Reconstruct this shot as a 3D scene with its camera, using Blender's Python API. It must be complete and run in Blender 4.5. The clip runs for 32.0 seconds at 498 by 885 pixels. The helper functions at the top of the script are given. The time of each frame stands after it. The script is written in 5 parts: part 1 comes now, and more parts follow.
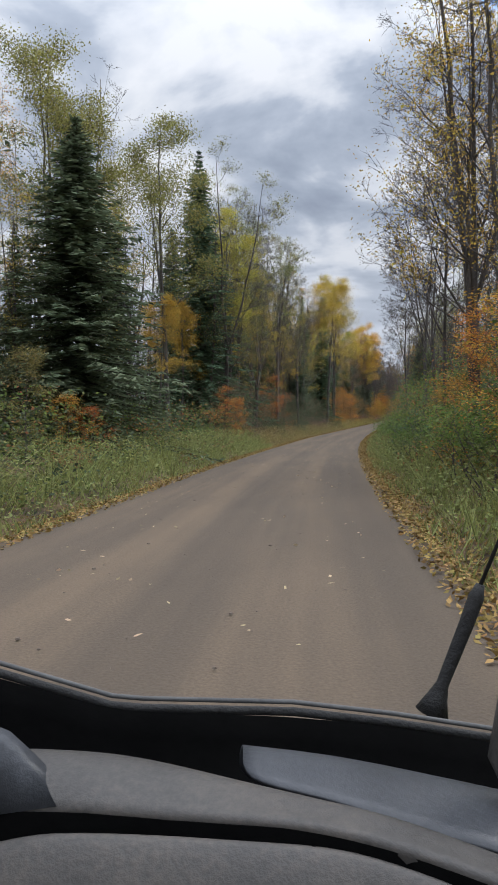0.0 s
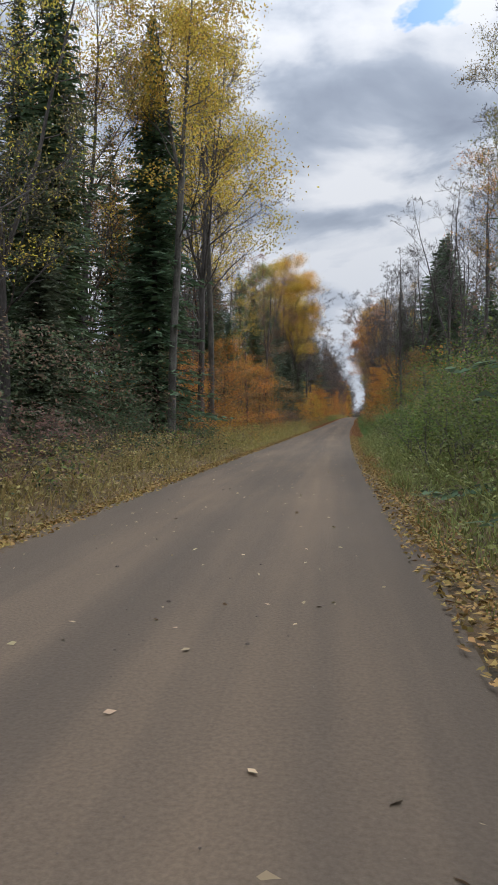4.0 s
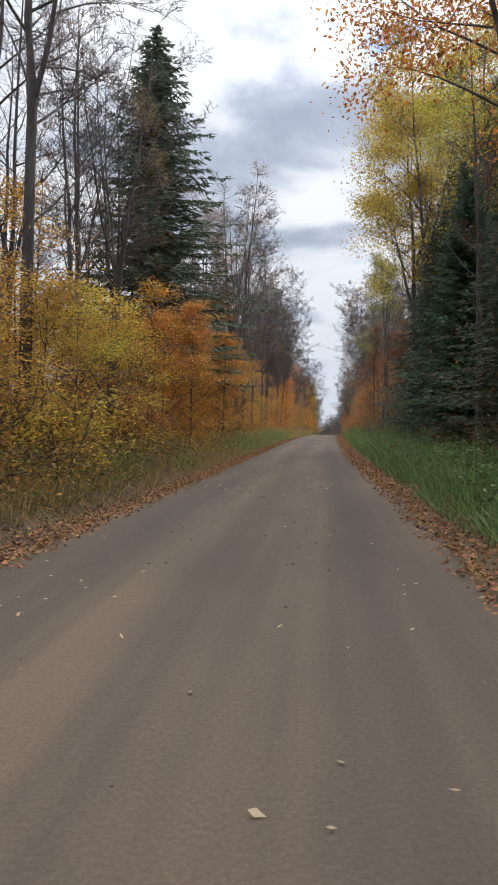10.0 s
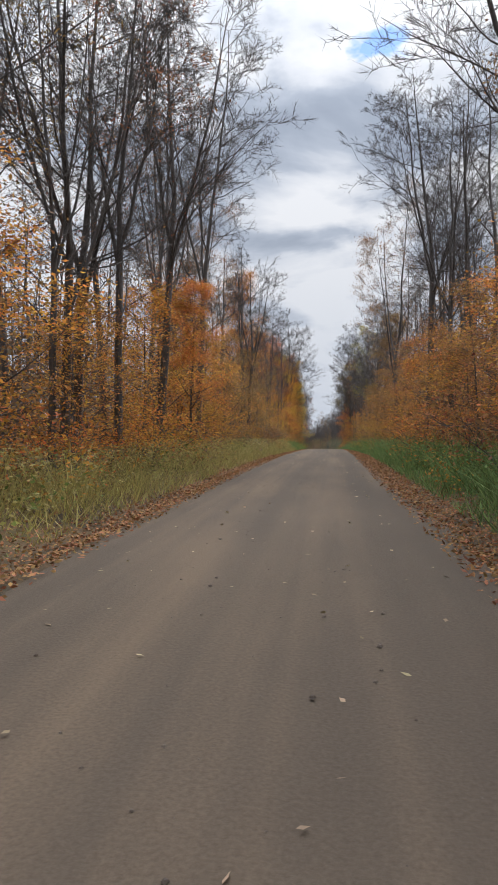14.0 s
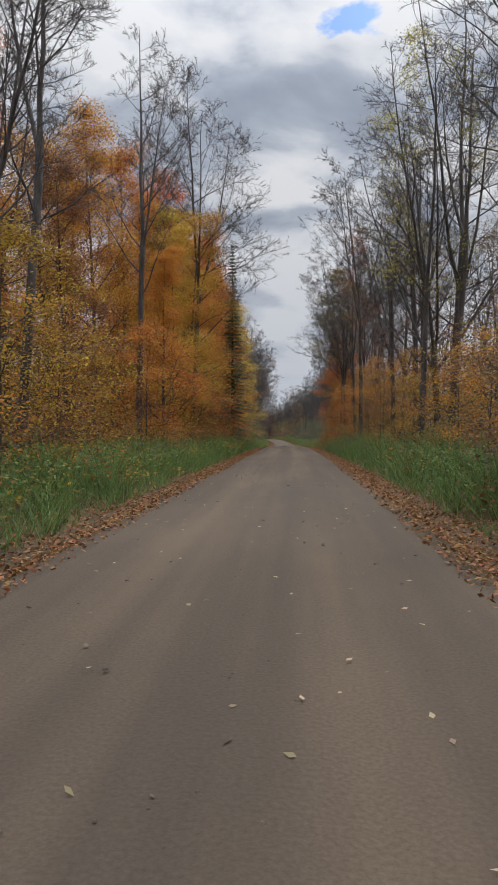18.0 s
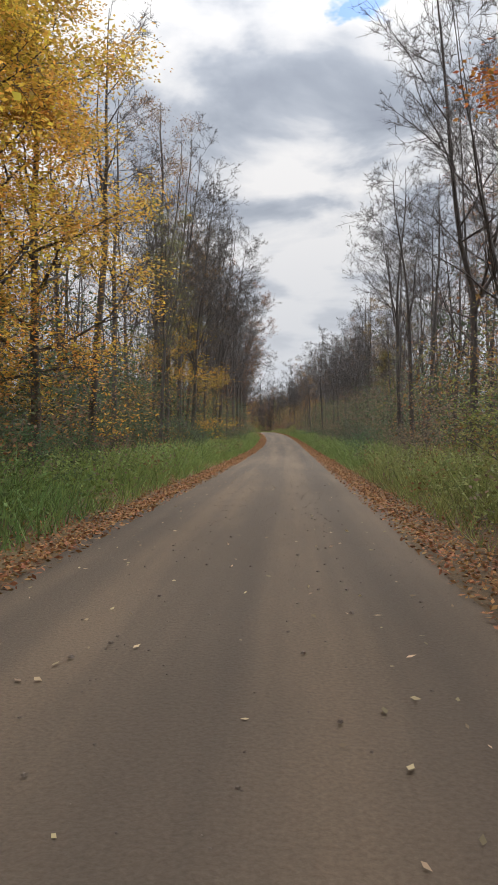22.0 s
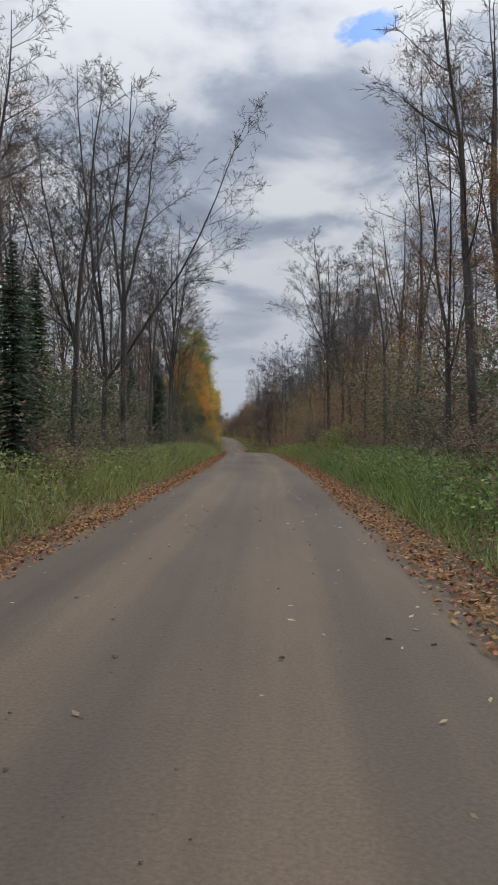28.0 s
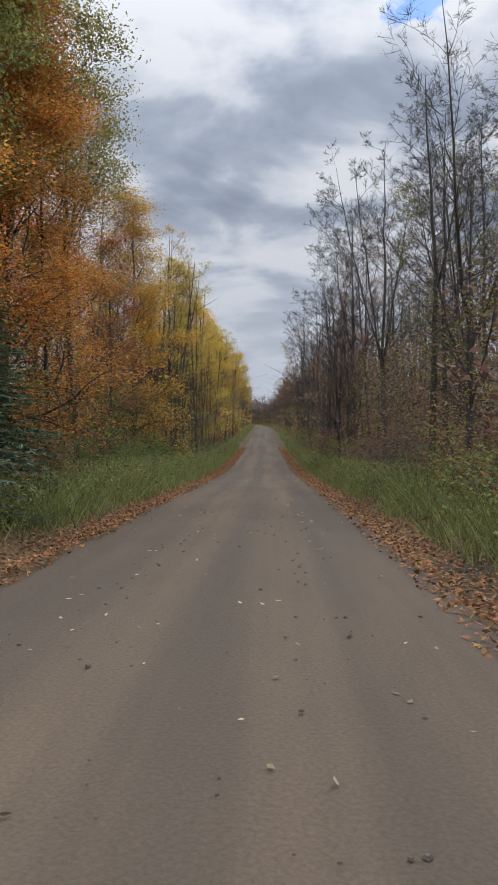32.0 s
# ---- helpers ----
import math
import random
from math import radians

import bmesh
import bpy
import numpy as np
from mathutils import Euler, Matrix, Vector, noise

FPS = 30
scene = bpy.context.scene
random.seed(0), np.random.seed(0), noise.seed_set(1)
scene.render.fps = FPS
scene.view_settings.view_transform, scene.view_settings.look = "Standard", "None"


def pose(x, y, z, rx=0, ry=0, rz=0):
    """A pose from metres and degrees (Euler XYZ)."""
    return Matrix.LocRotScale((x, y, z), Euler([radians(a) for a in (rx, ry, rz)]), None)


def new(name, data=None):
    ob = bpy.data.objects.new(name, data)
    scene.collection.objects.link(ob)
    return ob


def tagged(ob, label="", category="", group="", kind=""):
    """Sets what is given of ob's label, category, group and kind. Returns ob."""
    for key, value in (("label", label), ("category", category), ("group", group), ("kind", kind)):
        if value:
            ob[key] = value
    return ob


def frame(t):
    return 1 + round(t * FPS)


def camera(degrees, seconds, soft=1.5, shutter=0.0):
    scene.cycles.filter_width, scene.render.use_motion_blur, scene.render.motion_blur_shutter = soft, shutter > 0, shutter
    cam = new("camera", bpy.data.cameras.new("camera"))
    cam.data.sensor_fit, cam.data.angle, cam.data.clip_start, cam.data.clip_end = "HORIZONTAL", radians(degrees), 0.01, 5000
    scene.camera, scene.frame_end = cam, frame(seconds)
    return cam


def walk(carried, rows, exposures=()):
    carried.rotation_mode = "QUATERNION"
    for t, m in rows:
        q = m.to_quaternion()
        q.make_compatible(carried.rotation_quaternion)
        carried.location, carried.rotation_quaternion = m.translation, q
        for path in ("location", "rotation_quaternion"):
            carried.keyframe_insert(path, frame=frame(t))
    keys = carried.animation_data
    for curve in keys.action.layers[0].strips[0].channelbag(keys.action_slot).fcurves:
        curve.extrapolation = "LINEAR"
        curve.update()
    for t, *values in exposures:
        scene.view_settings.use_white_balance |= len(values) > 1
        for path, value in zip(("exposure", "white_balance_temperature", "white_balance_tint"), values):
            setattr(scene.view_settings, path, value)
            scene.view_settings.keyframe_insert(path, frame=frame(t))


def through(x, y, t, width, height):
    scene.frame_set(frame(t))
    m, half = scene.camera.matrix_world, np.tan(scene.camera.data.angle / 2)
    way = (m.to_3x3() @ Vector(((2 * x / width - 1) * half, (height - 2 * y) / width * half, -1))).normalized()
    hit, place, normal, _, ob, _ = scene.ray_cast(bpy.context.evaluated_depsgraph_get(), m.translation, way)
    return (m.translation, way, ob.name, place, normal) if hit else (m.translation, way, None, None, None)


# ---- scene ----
# seconds, metres along the road, metres right of its centre, yaw from the road's heading, pitch, roll
WALK = [
    (0, 0.00, 1.30, 5.41, -1.80, 0.00),
    (0.5, 9.40, 1.33, 6.25, -1.69, -0.15),
    (1, 18.84, 1.35, 6.57, -1.31, 0.27),
    (1.5, 28.32, 1.38, 6.77, -1.40, -0.05),
    (2, 37.83, 1.40, 6.76, -1.36, -0.12),
    (2.5, 47.41, 1.42, 6.22, -1.43, -0.15),
    (3, 57.11, 1.45, 5.85, -1.19, -0.45),
    (3.5, 66.92, 1.44, 6.07, -1.32, -0.36),
    (5.5, 106.94, 1.41, 6.58, -1.42, -0.04),
    (6, 117.04, 1.40, 6.38, -1.31, 0.29),
    (6.5, 127.13, 1.45, 6.30, -1.42, 0.22),
    (7, 137.19, 1.50, 6.14, -1.18, 0.10),
    (7.5, 147.20, 1.35, 5.80, -0.99, -0.36),
    (8, 157.17, 1.20, 5.63, -0.76, -0.33),
    (8.5, 167.00, 1.10, 5.72, -0.58, -0.62),
    (9, 176.55, 1.00, 6.15, -0.25, -0.94),
    (9.5, 185.84, 1.00, 5.85, -0.43, -0.10),
    (10, 194.85, 1.00, 5.76, -0.19, 0.69),
    (10.5, 203.74, 0.95, 5.53, 0.31, 1.01),
    (11, 212.68, 0.90, 5.36, 0.47, 1.54),
    (11.5, 221.68, 0.85, 5.56, 0.24, 0.21),
    (12, 230.72, 0.80, 5.50, -0.07, -0.10),
    (12.5, 239.80, 0.78, 5.27, 0.10, 0.15),
    (13, 248.89, 0.75, 5.58, 0.05, 0.27),
    (13.5, 257.98, 0.72, 6.29, -0.15, 0.01),
    (14, 267.08, 0.70, 6.38, 0.10, 0.21),
    (14.5, 276.22, 0.68, 6.37, 0.10, 0.58),
    (16.5, 313.56, 0.62, 5.42, -0.37, 0.73),
    (17, 322.91, 0.60, 4.71, -0.67, 0.83),
    (17.5, 332.18, 0.55, 4.56, -1.18, 0.23),
    (18, 341.38, 0.50, 4.31, -1.49, -0.10),
    (18.5, 350.53, 0.50, 4.29, -1.91, -0.07),
    (19, 359.68, 0.50, 4.45, -2.19, -0.30),
    (19.5, 368.80, 0.53, 4.05, -3.14, -0.43),
    (20, 377.92, 0.55, 3.57, -3.50, -0.63),
    (20.5, 387.01, 0.55, 3.43, -3.35, -0.27),
    (21, 396.06, 0.55, 3.45, -3.06, 0.18),
    (21.5, 405.06, 0.53, 2.86, -2.25, 0.16),
    (22, 414.03, 0.50, 3.41, -2.29, 0.12),
    (22.5, 422.99, 0.50, 3.18, -2.35, 0.11),
    (23, 431.98, 0.50, 2.89, -2.31, 0.08),
    (23.5, 441.01, 0.55, 2.90, -2.63, 0.07),
    (24, 450.06, 0.60, 3.11, -2.81, 0.05),
    (24.5, 459.14, 0.62, 2.59, -2.81, 0.09),
    (25, 468.24, 0.65, 2.35, -2.35, 0.05),
    (25.5, 477.36, 0.65, 2.20, -1.90, 0.05),
    (27.5, 514.04, 0.65, 2.05, -0.47, -0.04),
    (28, 523.27, 0.65, 2.28, -0.87, 0.05),
    (28.5, 532.50, 0.65, 2.25, -0.89, -0.06),
    (29, 541.71, 0.65, 2.53, -0.94, -0.11),
    (29.5, 550.89, 0.62, 2.50, -0.89, -0.10),
    (30, 560.05, 0.60, 2.47, -0.97, -0.14),
    (30.5, 569.19, 0.58, 2.15, -1.15, 0.20),
    (31, 578.34, 0.57, 2.02, -1.81, 0.08),
    (31.5, 587.48, 0.58, 2.16, -1.61, -0.14),
    (32, 596.62, 0.60, 2.15, -1.84, 0.20),
]

cam = camera(40.0, 32.0, soft=1.7)
EYE = 1.5
S0, S1 = -60, 1300
# along the road: metres, heading in degrees to the left of +y, height
BENDS = [(-60, 17.0, 0.3), (0, 10.97, 0.00), (38, 6.87, -0.07), (77, 3.75, 0.08), (117, 1.94, 0.49), (157, 1.44, 1.12), (195, 1.49, 1.74), (231, 0.80, 2.51), (267, 0.01, 3.48), (304, -0.78, 4.25), (341, -0.36, 4.39), (378, 0.60, 4.10), (414, 1.14, 3.49), (450, 1.12, 2.42), (486, 1.72, 1.48), (523, 3.08, 1.07), (560, 5.06, 0.83), (597, 6.95, 0.45),
         (622, 7.35, -0.7), (645, 7.6, -1.8), (690, 7.7, -1.9), (760, 7.7, -0.9), (850, 8.0, -0.6), (930, 12, -0.6), (1010, 30, -0.6), (1300, 50, -0.6)]
STEPS = np.arange(S0, S1 + 1)


def eased(values, reach=25):
    """Values at the bends, spread over every metre and smoothed."""
    line = np.interp(STEPS, [b[0] for b in BENDS], values)
    kernel = np.hanning(2 * reach + 1)
    return np.convolve(np.pad(line, reach, mode="edge"), kernel / kernel.sum(), "valid")


HEAD = eased([b[1] for b in BENDS])
RISE = eased([b[2] for b in BENDS])
TURN = np.radians(HEAD)
LINE = np.stack([np.cumsum(-np.sin(TURN)), np.cumsum(np.cos(TURN))], 1)
LINE -= LINE[-S0]


def heading(s):
    """Degrees to the left of +y."""
    return np.interp(s, STEPS, HEAD)


def rise(s):
    return np.interp(s, STEPS, RISE)


def place(s, lat, up=0.0):
    """World place at s metres along the road and lat metres right of its centre."""
    a = np.radians(heading(s))
    return np.interp(s, STEPS, LINE[:, 0]) + lat * np.cos(a), np.interp(s, STEPS, LINE[:, 1]) + lat * np.sin(a), up


def camera_pose(s, lat, yaw, pitch, roll):
    x, y, z = place(s, lat, rise(s) + EYE)
    return Matrix.Translation((x, y, z)) @ pose(0, 0, 0, 0, 0, heading(s) + yaw) @ pose(0, 0, 0, 90 + pitch) @ pose(0, 0, 0, 0, 0, roll)


walk(cam, [(t, camera_pose(s, lat, yaw, pitch, roll)) for t, s, lat, yaw, pitch, roll in WALK],
     [(0, 0.08, 6200, 10), (3, 0.04, 6232, 10), (6, 0.12, 6264, 10), (8, 0.3, 6286, 10), (10, 0.34, 6307, 10), (12, 0.2, 6329, 10), (14, 0.17, 6350, 10), (17, -0.12, 6300, 10), (18, -0.13, 6425, 10), (19, 0.16, 6550, 10), (20, 0.35, 6700, 10), (21, 0.5, 6700, 10), (22, 0.2, 6700, 10), (23, -0.08, 6475, 10), (24, -0.17, 6250, 10), (25, -0.17, 6244, 10), (28, -0.22, 6225, 10), (30, -0.24, 6212, 10), (32, -0.1, 6200, 10)])

# ---- sky and sun ----


def nodes_of(tree):
    tree.nodes.clear()

    def add(kind, **values):
        n = tree.nodes.new(kind)
        for key, value in values.items():
            if key in n.inputs:
                n.inputs[key].default_value = value
        return n
    return add, tree.links.new


world = bpy.data.worlds.new("overcast_sky")
scene.world = world
world.use_nodes = True
add, link = nodes_of(world.node_tree)
out = add("ShaderNodeOutputWorld")
bg = add("ShaderNodeBackground", Strength=1.0)
sky = add("ShaderNodeTexSky")
sky.sky_type, sky.sun_disc = "NISHITA", False
sky.sun_elevation, sky.sun_rotation = radians(32), radians(35)
gain = add("ShaderNodeVectorMath")
gain.operation = "MULTIPLY"
gain.inputs[1].default_value = (0.085, 0.12, 0.17)
link(sky.outputs[0], gain.inputs[0])
# clouds lie in one level sheet, so their texture is the direction divided by its height
coord = add("ShaderNodeTexCoord")
parts = add("ShaderNodeSeparateXYZ")
link(coord.outputs["Generated"], parts.inputs[0])
above = add("ShaderNodeMath")
above.operation = "MAXIMUM"
above.inputs[1].default_value = 0.0
link(parts.outputs["Z"], above.inputs[0])
lift = add("ShaderNodeMath")
lift.operation = "ADD"
lift.inputs[1].default_value = 0.16
link(above.outputs[0], lift.inputs[0])
flat = add("ShaderNodeVectorMath")
flat.operation = "DIVIDE"
both = add("ShaderNodeCombineXYZ")
link(lift.outputs[0], both.inputs[0])
link(lift.outputs[0], both.inputs[1])
both.inputs[2].default_value = 1.0
link(coord.outputs["Generated"], flat.inputs[0])
link(both.outputs[0], flat.inputs[1])
thick = add("ShaderNodeTexNoise", Scale=2.3, Detail=6.0, Roughness=0.5, Distortion=0.2)
thick.noise_dimensions = "2D"
shift = add("ShaderNodeVectorMath")
shift.operation = "ADD"
shift.inputs[1].default_value = (3.215, 7.27, 0.0)
link(flat.outputs[0], shift.inputs[0])
link(shift.outputs[0], thick.inputs["Vector"])
shade = add("ShaderNodeValToRGB")
link(thick.outputs[0], shade.inputs[0])
r = shade.color_ramp
r.elements[0].position, r.elements[0].color = 0.41, (0.89, 0.90, 0.93, 1)
r.elements[1].position, r.elements[1].color = 0.75, (0.33, 0.37, 0.46, 1)
for at, c in ((0.50, (0.73, 0.76, 0.82, 1)), (0.575, (0.50, 0.55, 0.64, 1)), (0.65, (0.40, 0.45, 0.54, 1))):
    e = r.elements.new(at)
    e.color = c
# rifts in the sheet, high ahead of the road
rift = add("ShaderNodeVectorMath")
rift.operation = "DISTANCE"
rift.inputs[1].default_value = (0.09, 1.33, 0.0)
drop_z = add("ShaderNodeVectorMath")
drop_z.operation = "MULTIPLY"
drop_z.inputs[1].default_value = (0.9, 1.0, 0.0)
link(flat.outputs[0], drop_z.inputs[0])
link(drop_z.outputs[0], rift.inputs[0])
near_rift = add("ShaderNodeMapRange")
near_rift.inputs["From Min"].default_value, near_rift.inputs["From Max"].default_value = 0.02, 0.145
near_rift.inputs["To Min"].default_value, near_rift.inputs["To Max"].default_value = 1.0, 0.0
link(rift.outputs["Value"], near_rift.inputs["Value"])
puffs = add("ShaderNodeTexNoise", Scale=9.0, Detail=4.0, Roughness=0.55)
puffs.noise_dimensions = "2D"
link(flat.outputs[0], puffs.inputs["Vector"])
torn = add("ShaderNodeMath")
torn.operation = "MULTIPLY"
link(near_rift.outputs[0], torn.inputs[0])
link(puffs.outputs[0], torn.inputs[1])
opened = add("ShaderNodeMapRange")
opened.inputs["From Min"].default_value, opened.inputs["From Max"].default_value = 0.37, 0.48
opened.inputs["To Min"].default_value, opened.inputs["To Max"].default_value = 1.0, 0.05
link(torn.outputs[0], opened.inputs["Value"])
gaps = add("ShaderNodeMapRange")
gaps.inputs["From Min"].default_value, gaps.inputs["From Max"].default_value = 0.20, 0.24
link(thick.outputs[0], gaps.inputs["Value"])
mixed = add("ShaderNodeMix")
mixed.data_type = "RGBA"
cover = add("ShaderNodeMath")
cover.operation = "MULTIPLY"
link(gaps.outputs[0], cover.inputs[0])
link(opened.outputs[0], cover.inputs[1])
link(cover.outputs[0], mixed.inputs[0])
link(gain.outputs[0], mixed.inputs[6])
link(shade.outputs[0], mixed.inputs[7])
# an overcast sky is brighter overhead than near the horizon
power = add("ShaderNodeMath")
power.operation = "POWER"
power.inputs[1].default_value = 4.0
link(above.outputs[0], power.inputs[0])
bright = add("ShaderNodeMath")
bright.operation = "MULTIPLY_ADD"
bright.inputs[1].default_value, bright.inputs[2].default_value = 3.8, 0.82
link(power.outputs[0], bright.inputs[0])
# towards the horizon the cloud sheet fades into pale haze
haze = add("ShaderNodeMapRange")
haze.inputs["From Min"].default_value, haze.inputs["From Max"].default_value = 0.04, 0.30
link(above.outputs[0], haze.inputs["Value"])
far_sky = add("ShaderNodeMix")
far_sky.data_type = "RGBA"
far_sky.inputs[6].default_value = (0.66, 0.70, 0.77, 1)
link(haze.outputs[0], far_sky.inputs[0])
link(mixed.outputs[2], far_sky.inputs[7])
link(far_sky.outputs[2], bg.inputs["Color"])
link(bright.outputs[0], bg.inputs["Strength"])
link(bg.outputs[0], out.inputs["Surface"])

sun = new("sun", bpy.data.lights.new("sun", "SUN"))
sun.data.energy, sun.data.angle, sun.data.color = 1.9, radians(16), (1.0, 0.98, 0.95)
sun.matrix_world = pose(0, 0, 60, 58, 0, 145)

# ---- materials ----


def material(name, colours, scale=1.0, stretch=(1, 1, 1), rough=0.85, bump_at=0.3, bump_scale=20.0, coords="Object", metal=0.0, shine=0.4):
    """A surface whose colour runs between the given ones by two scales of noise, with fine relief."""
    m = bpy.data.materials.new(name)
    m.use_nodes = True
    add, link = nodes_of(m.node_tree)
    out, b = add("ShaderNodeOutputMaterial"), add("ShaderNodeBsdfPrincipled", Roughness=rough, Metallic=metal)
    b.inputs["Specular IOR Level"].default_value = shine
    tc, mp = add("ShaderNodeTexCoord"), add("ShaderNodeMapping")
    mp.inputs["Scale"].default_value = stretch
    link(tc.outputs[coords], mp.inputs[0])
    big, fine = add("ShaderNodeTexNoise", Scale=scale, Detail=5.0, Roughness=0.6), add("ShaderNodeTexNoise", Scale=bump_scale, Detail=3.0, Roughness=0.7)
    link(mp.outputs[0], big.inputs["Vector"])
    link(mp.outputs[0], fine.inputs["Vector"])
    mixer = add("ShaderNodeMath")
    mixer.operation = "MULTIPLY_ADD"
    mixer.inputs[1].default_value = 0.4
    link(fine.outputs[0], mixer.inputs[0])
    part_of = add("ShaderNodeMath")
    part_of.operation = "MULTIPLY"
    part_of.inputs[1].default_value = 0.6
    link(big.outputs[0], part_of.inputs[0])
    link(part_of.outputs[0], mixer.inputs[2])
    ramp = add("ShaderNodeValToRGB")
    link(mixer.outputs[0], ramp.inputs[0])
    n = len(colours)
    e = ramp.color_ramp.elements
    while len(e) < n:
        e.new(0.5)
    for i, c in enumerate(colours):
        e[i].position, e[i].color = 0.34 + 0.32 * i / max(1, n - 1), (*c, 1)
    link(ramp.outputs[0], b.inputs["Base Color"])
    bp = add("ShaderNodeBump", Strength=bump_at, Distance=0.03)
    link(fine.outputs[0], bp.inputs["Height"])
    link(bp.outputs[0], b.inputs["Normal"])
    link(b.outputs[0], out.inputs[0])
    return m


def leaf_material(name, through=0.35, rough=0.6, spread=0.55, shine=0.25):
    """Leaves: each object's own colour, every leaf a little lighter, darker or redder than the next."""
    m = bpy.data.materials.new(name)
    m.use_nodes = True
    add, link = nodes_of(m.node_tree)
    out, b, tr, mix = add("ShaderNodeOutputMaterial"), add("ShaderNodeBsdfPrincipled", Roughness=rough), add("ShaderNodeBsdfTranslucent"), add("ShaderNodeMixShader")
    b.inputs["Specular IOR Level"].default_value = shine
    info, geo = add("ShaderNodeObjectInfo"), add("ShaderNodeNewGeometry")
    hsv = add("ShaderNodeHueSaturation")
    hue, val = add("ShaderNodeMapRange"), add("ShaderNodeMapRange")
    hue.inputs["To Min"].default_value, hue.inputs["To Max"].default_value = 0.475, 0.525
    val.inputs["To Min"].default_value, val.inputs["To Max"].default_value = 1 - spread, 1 + spread
    wn = add("ShaderNodeTexWhiteNoise")
    wn.noise_dimensions = "1D"
    link(geo.outputs["Random Per Island"], wn.inputs["W"])
    link(geo.outputs["Random Per Island"], hue.inputs["Value"])
    link(wn.outputs["Value"], val.inputs["Value"])
    link(info.outputs["Color"], hsv.inputs["Color"])
    link(hue.outputs[0], hsv.inputs["Hue"])
    link(val.outputs[0], hsv.inputs["Value"])
    link(hsv.outputs[0], b.inputs["Base Color"])
    link(hsv.outputs[0], tr.inputs["Color"])
    mix.inputs[0].default_value = through
    link(b.outputs[0], mix.inputs[1])
    link(tr.outputs[0], mix.inputs[2])
    link(mix.outputs[0], out.inputs[0])
    return m


LEAF = leaf_material("leaf", 0.52)
NEEDLE = leaf_material("needles", 0.25, 0.75, 0.45, 0.1)
LITTER = leaf_material("fallen_leaf", 0.1, 0.8, 0.6)
BLADE = leaf_material("grass_blade", 0.3, 0.6, 0.5)
BARK = material("grey_brown_bark", [(0.04, 0.035, 0.032), (0.09, 0.079, 0.073), (0.17, 0.152, 0.142)], 3.0, (1, 1, 0.18), 0.9, 0.8, 26.0)
BARK_PALE = material("pale_aspen_bark", [(0.035, 0.031, 0.028), (0.10, 0.093, 0.082), (0.19, 0.178, 0.155)], 2.2, (1, 1, 0.5), 0.85, 0.5, 18.0)
BARK_DARK = material("dark_conifer_bark", [(0.02, 0.016, 0.013), (0.05, 0.04, 0.033), (0.09, 0.075, 0.06)], 4.0, (1, 1, 0.3), 0.92, 0.8, 24.0)
FOREST_FLOOR = material("forest_floor", [(0.035, 0.03, 0.02), (0.075, 0.055, 0.03), (0.14, 0.085, 0.04), (0.10, 0.10, 0.04)], 0.7, (1, 1, 1), 0.95, 0.9, 14.0)
PEBBLE = material("pebble", [(0.07, 0.055, 0.043), (0.13, 0.10, 0.08), (0.22, 0.18, 0.145)], 5.0, (1, 1, 1), 0.8, 0.4, 40.0)


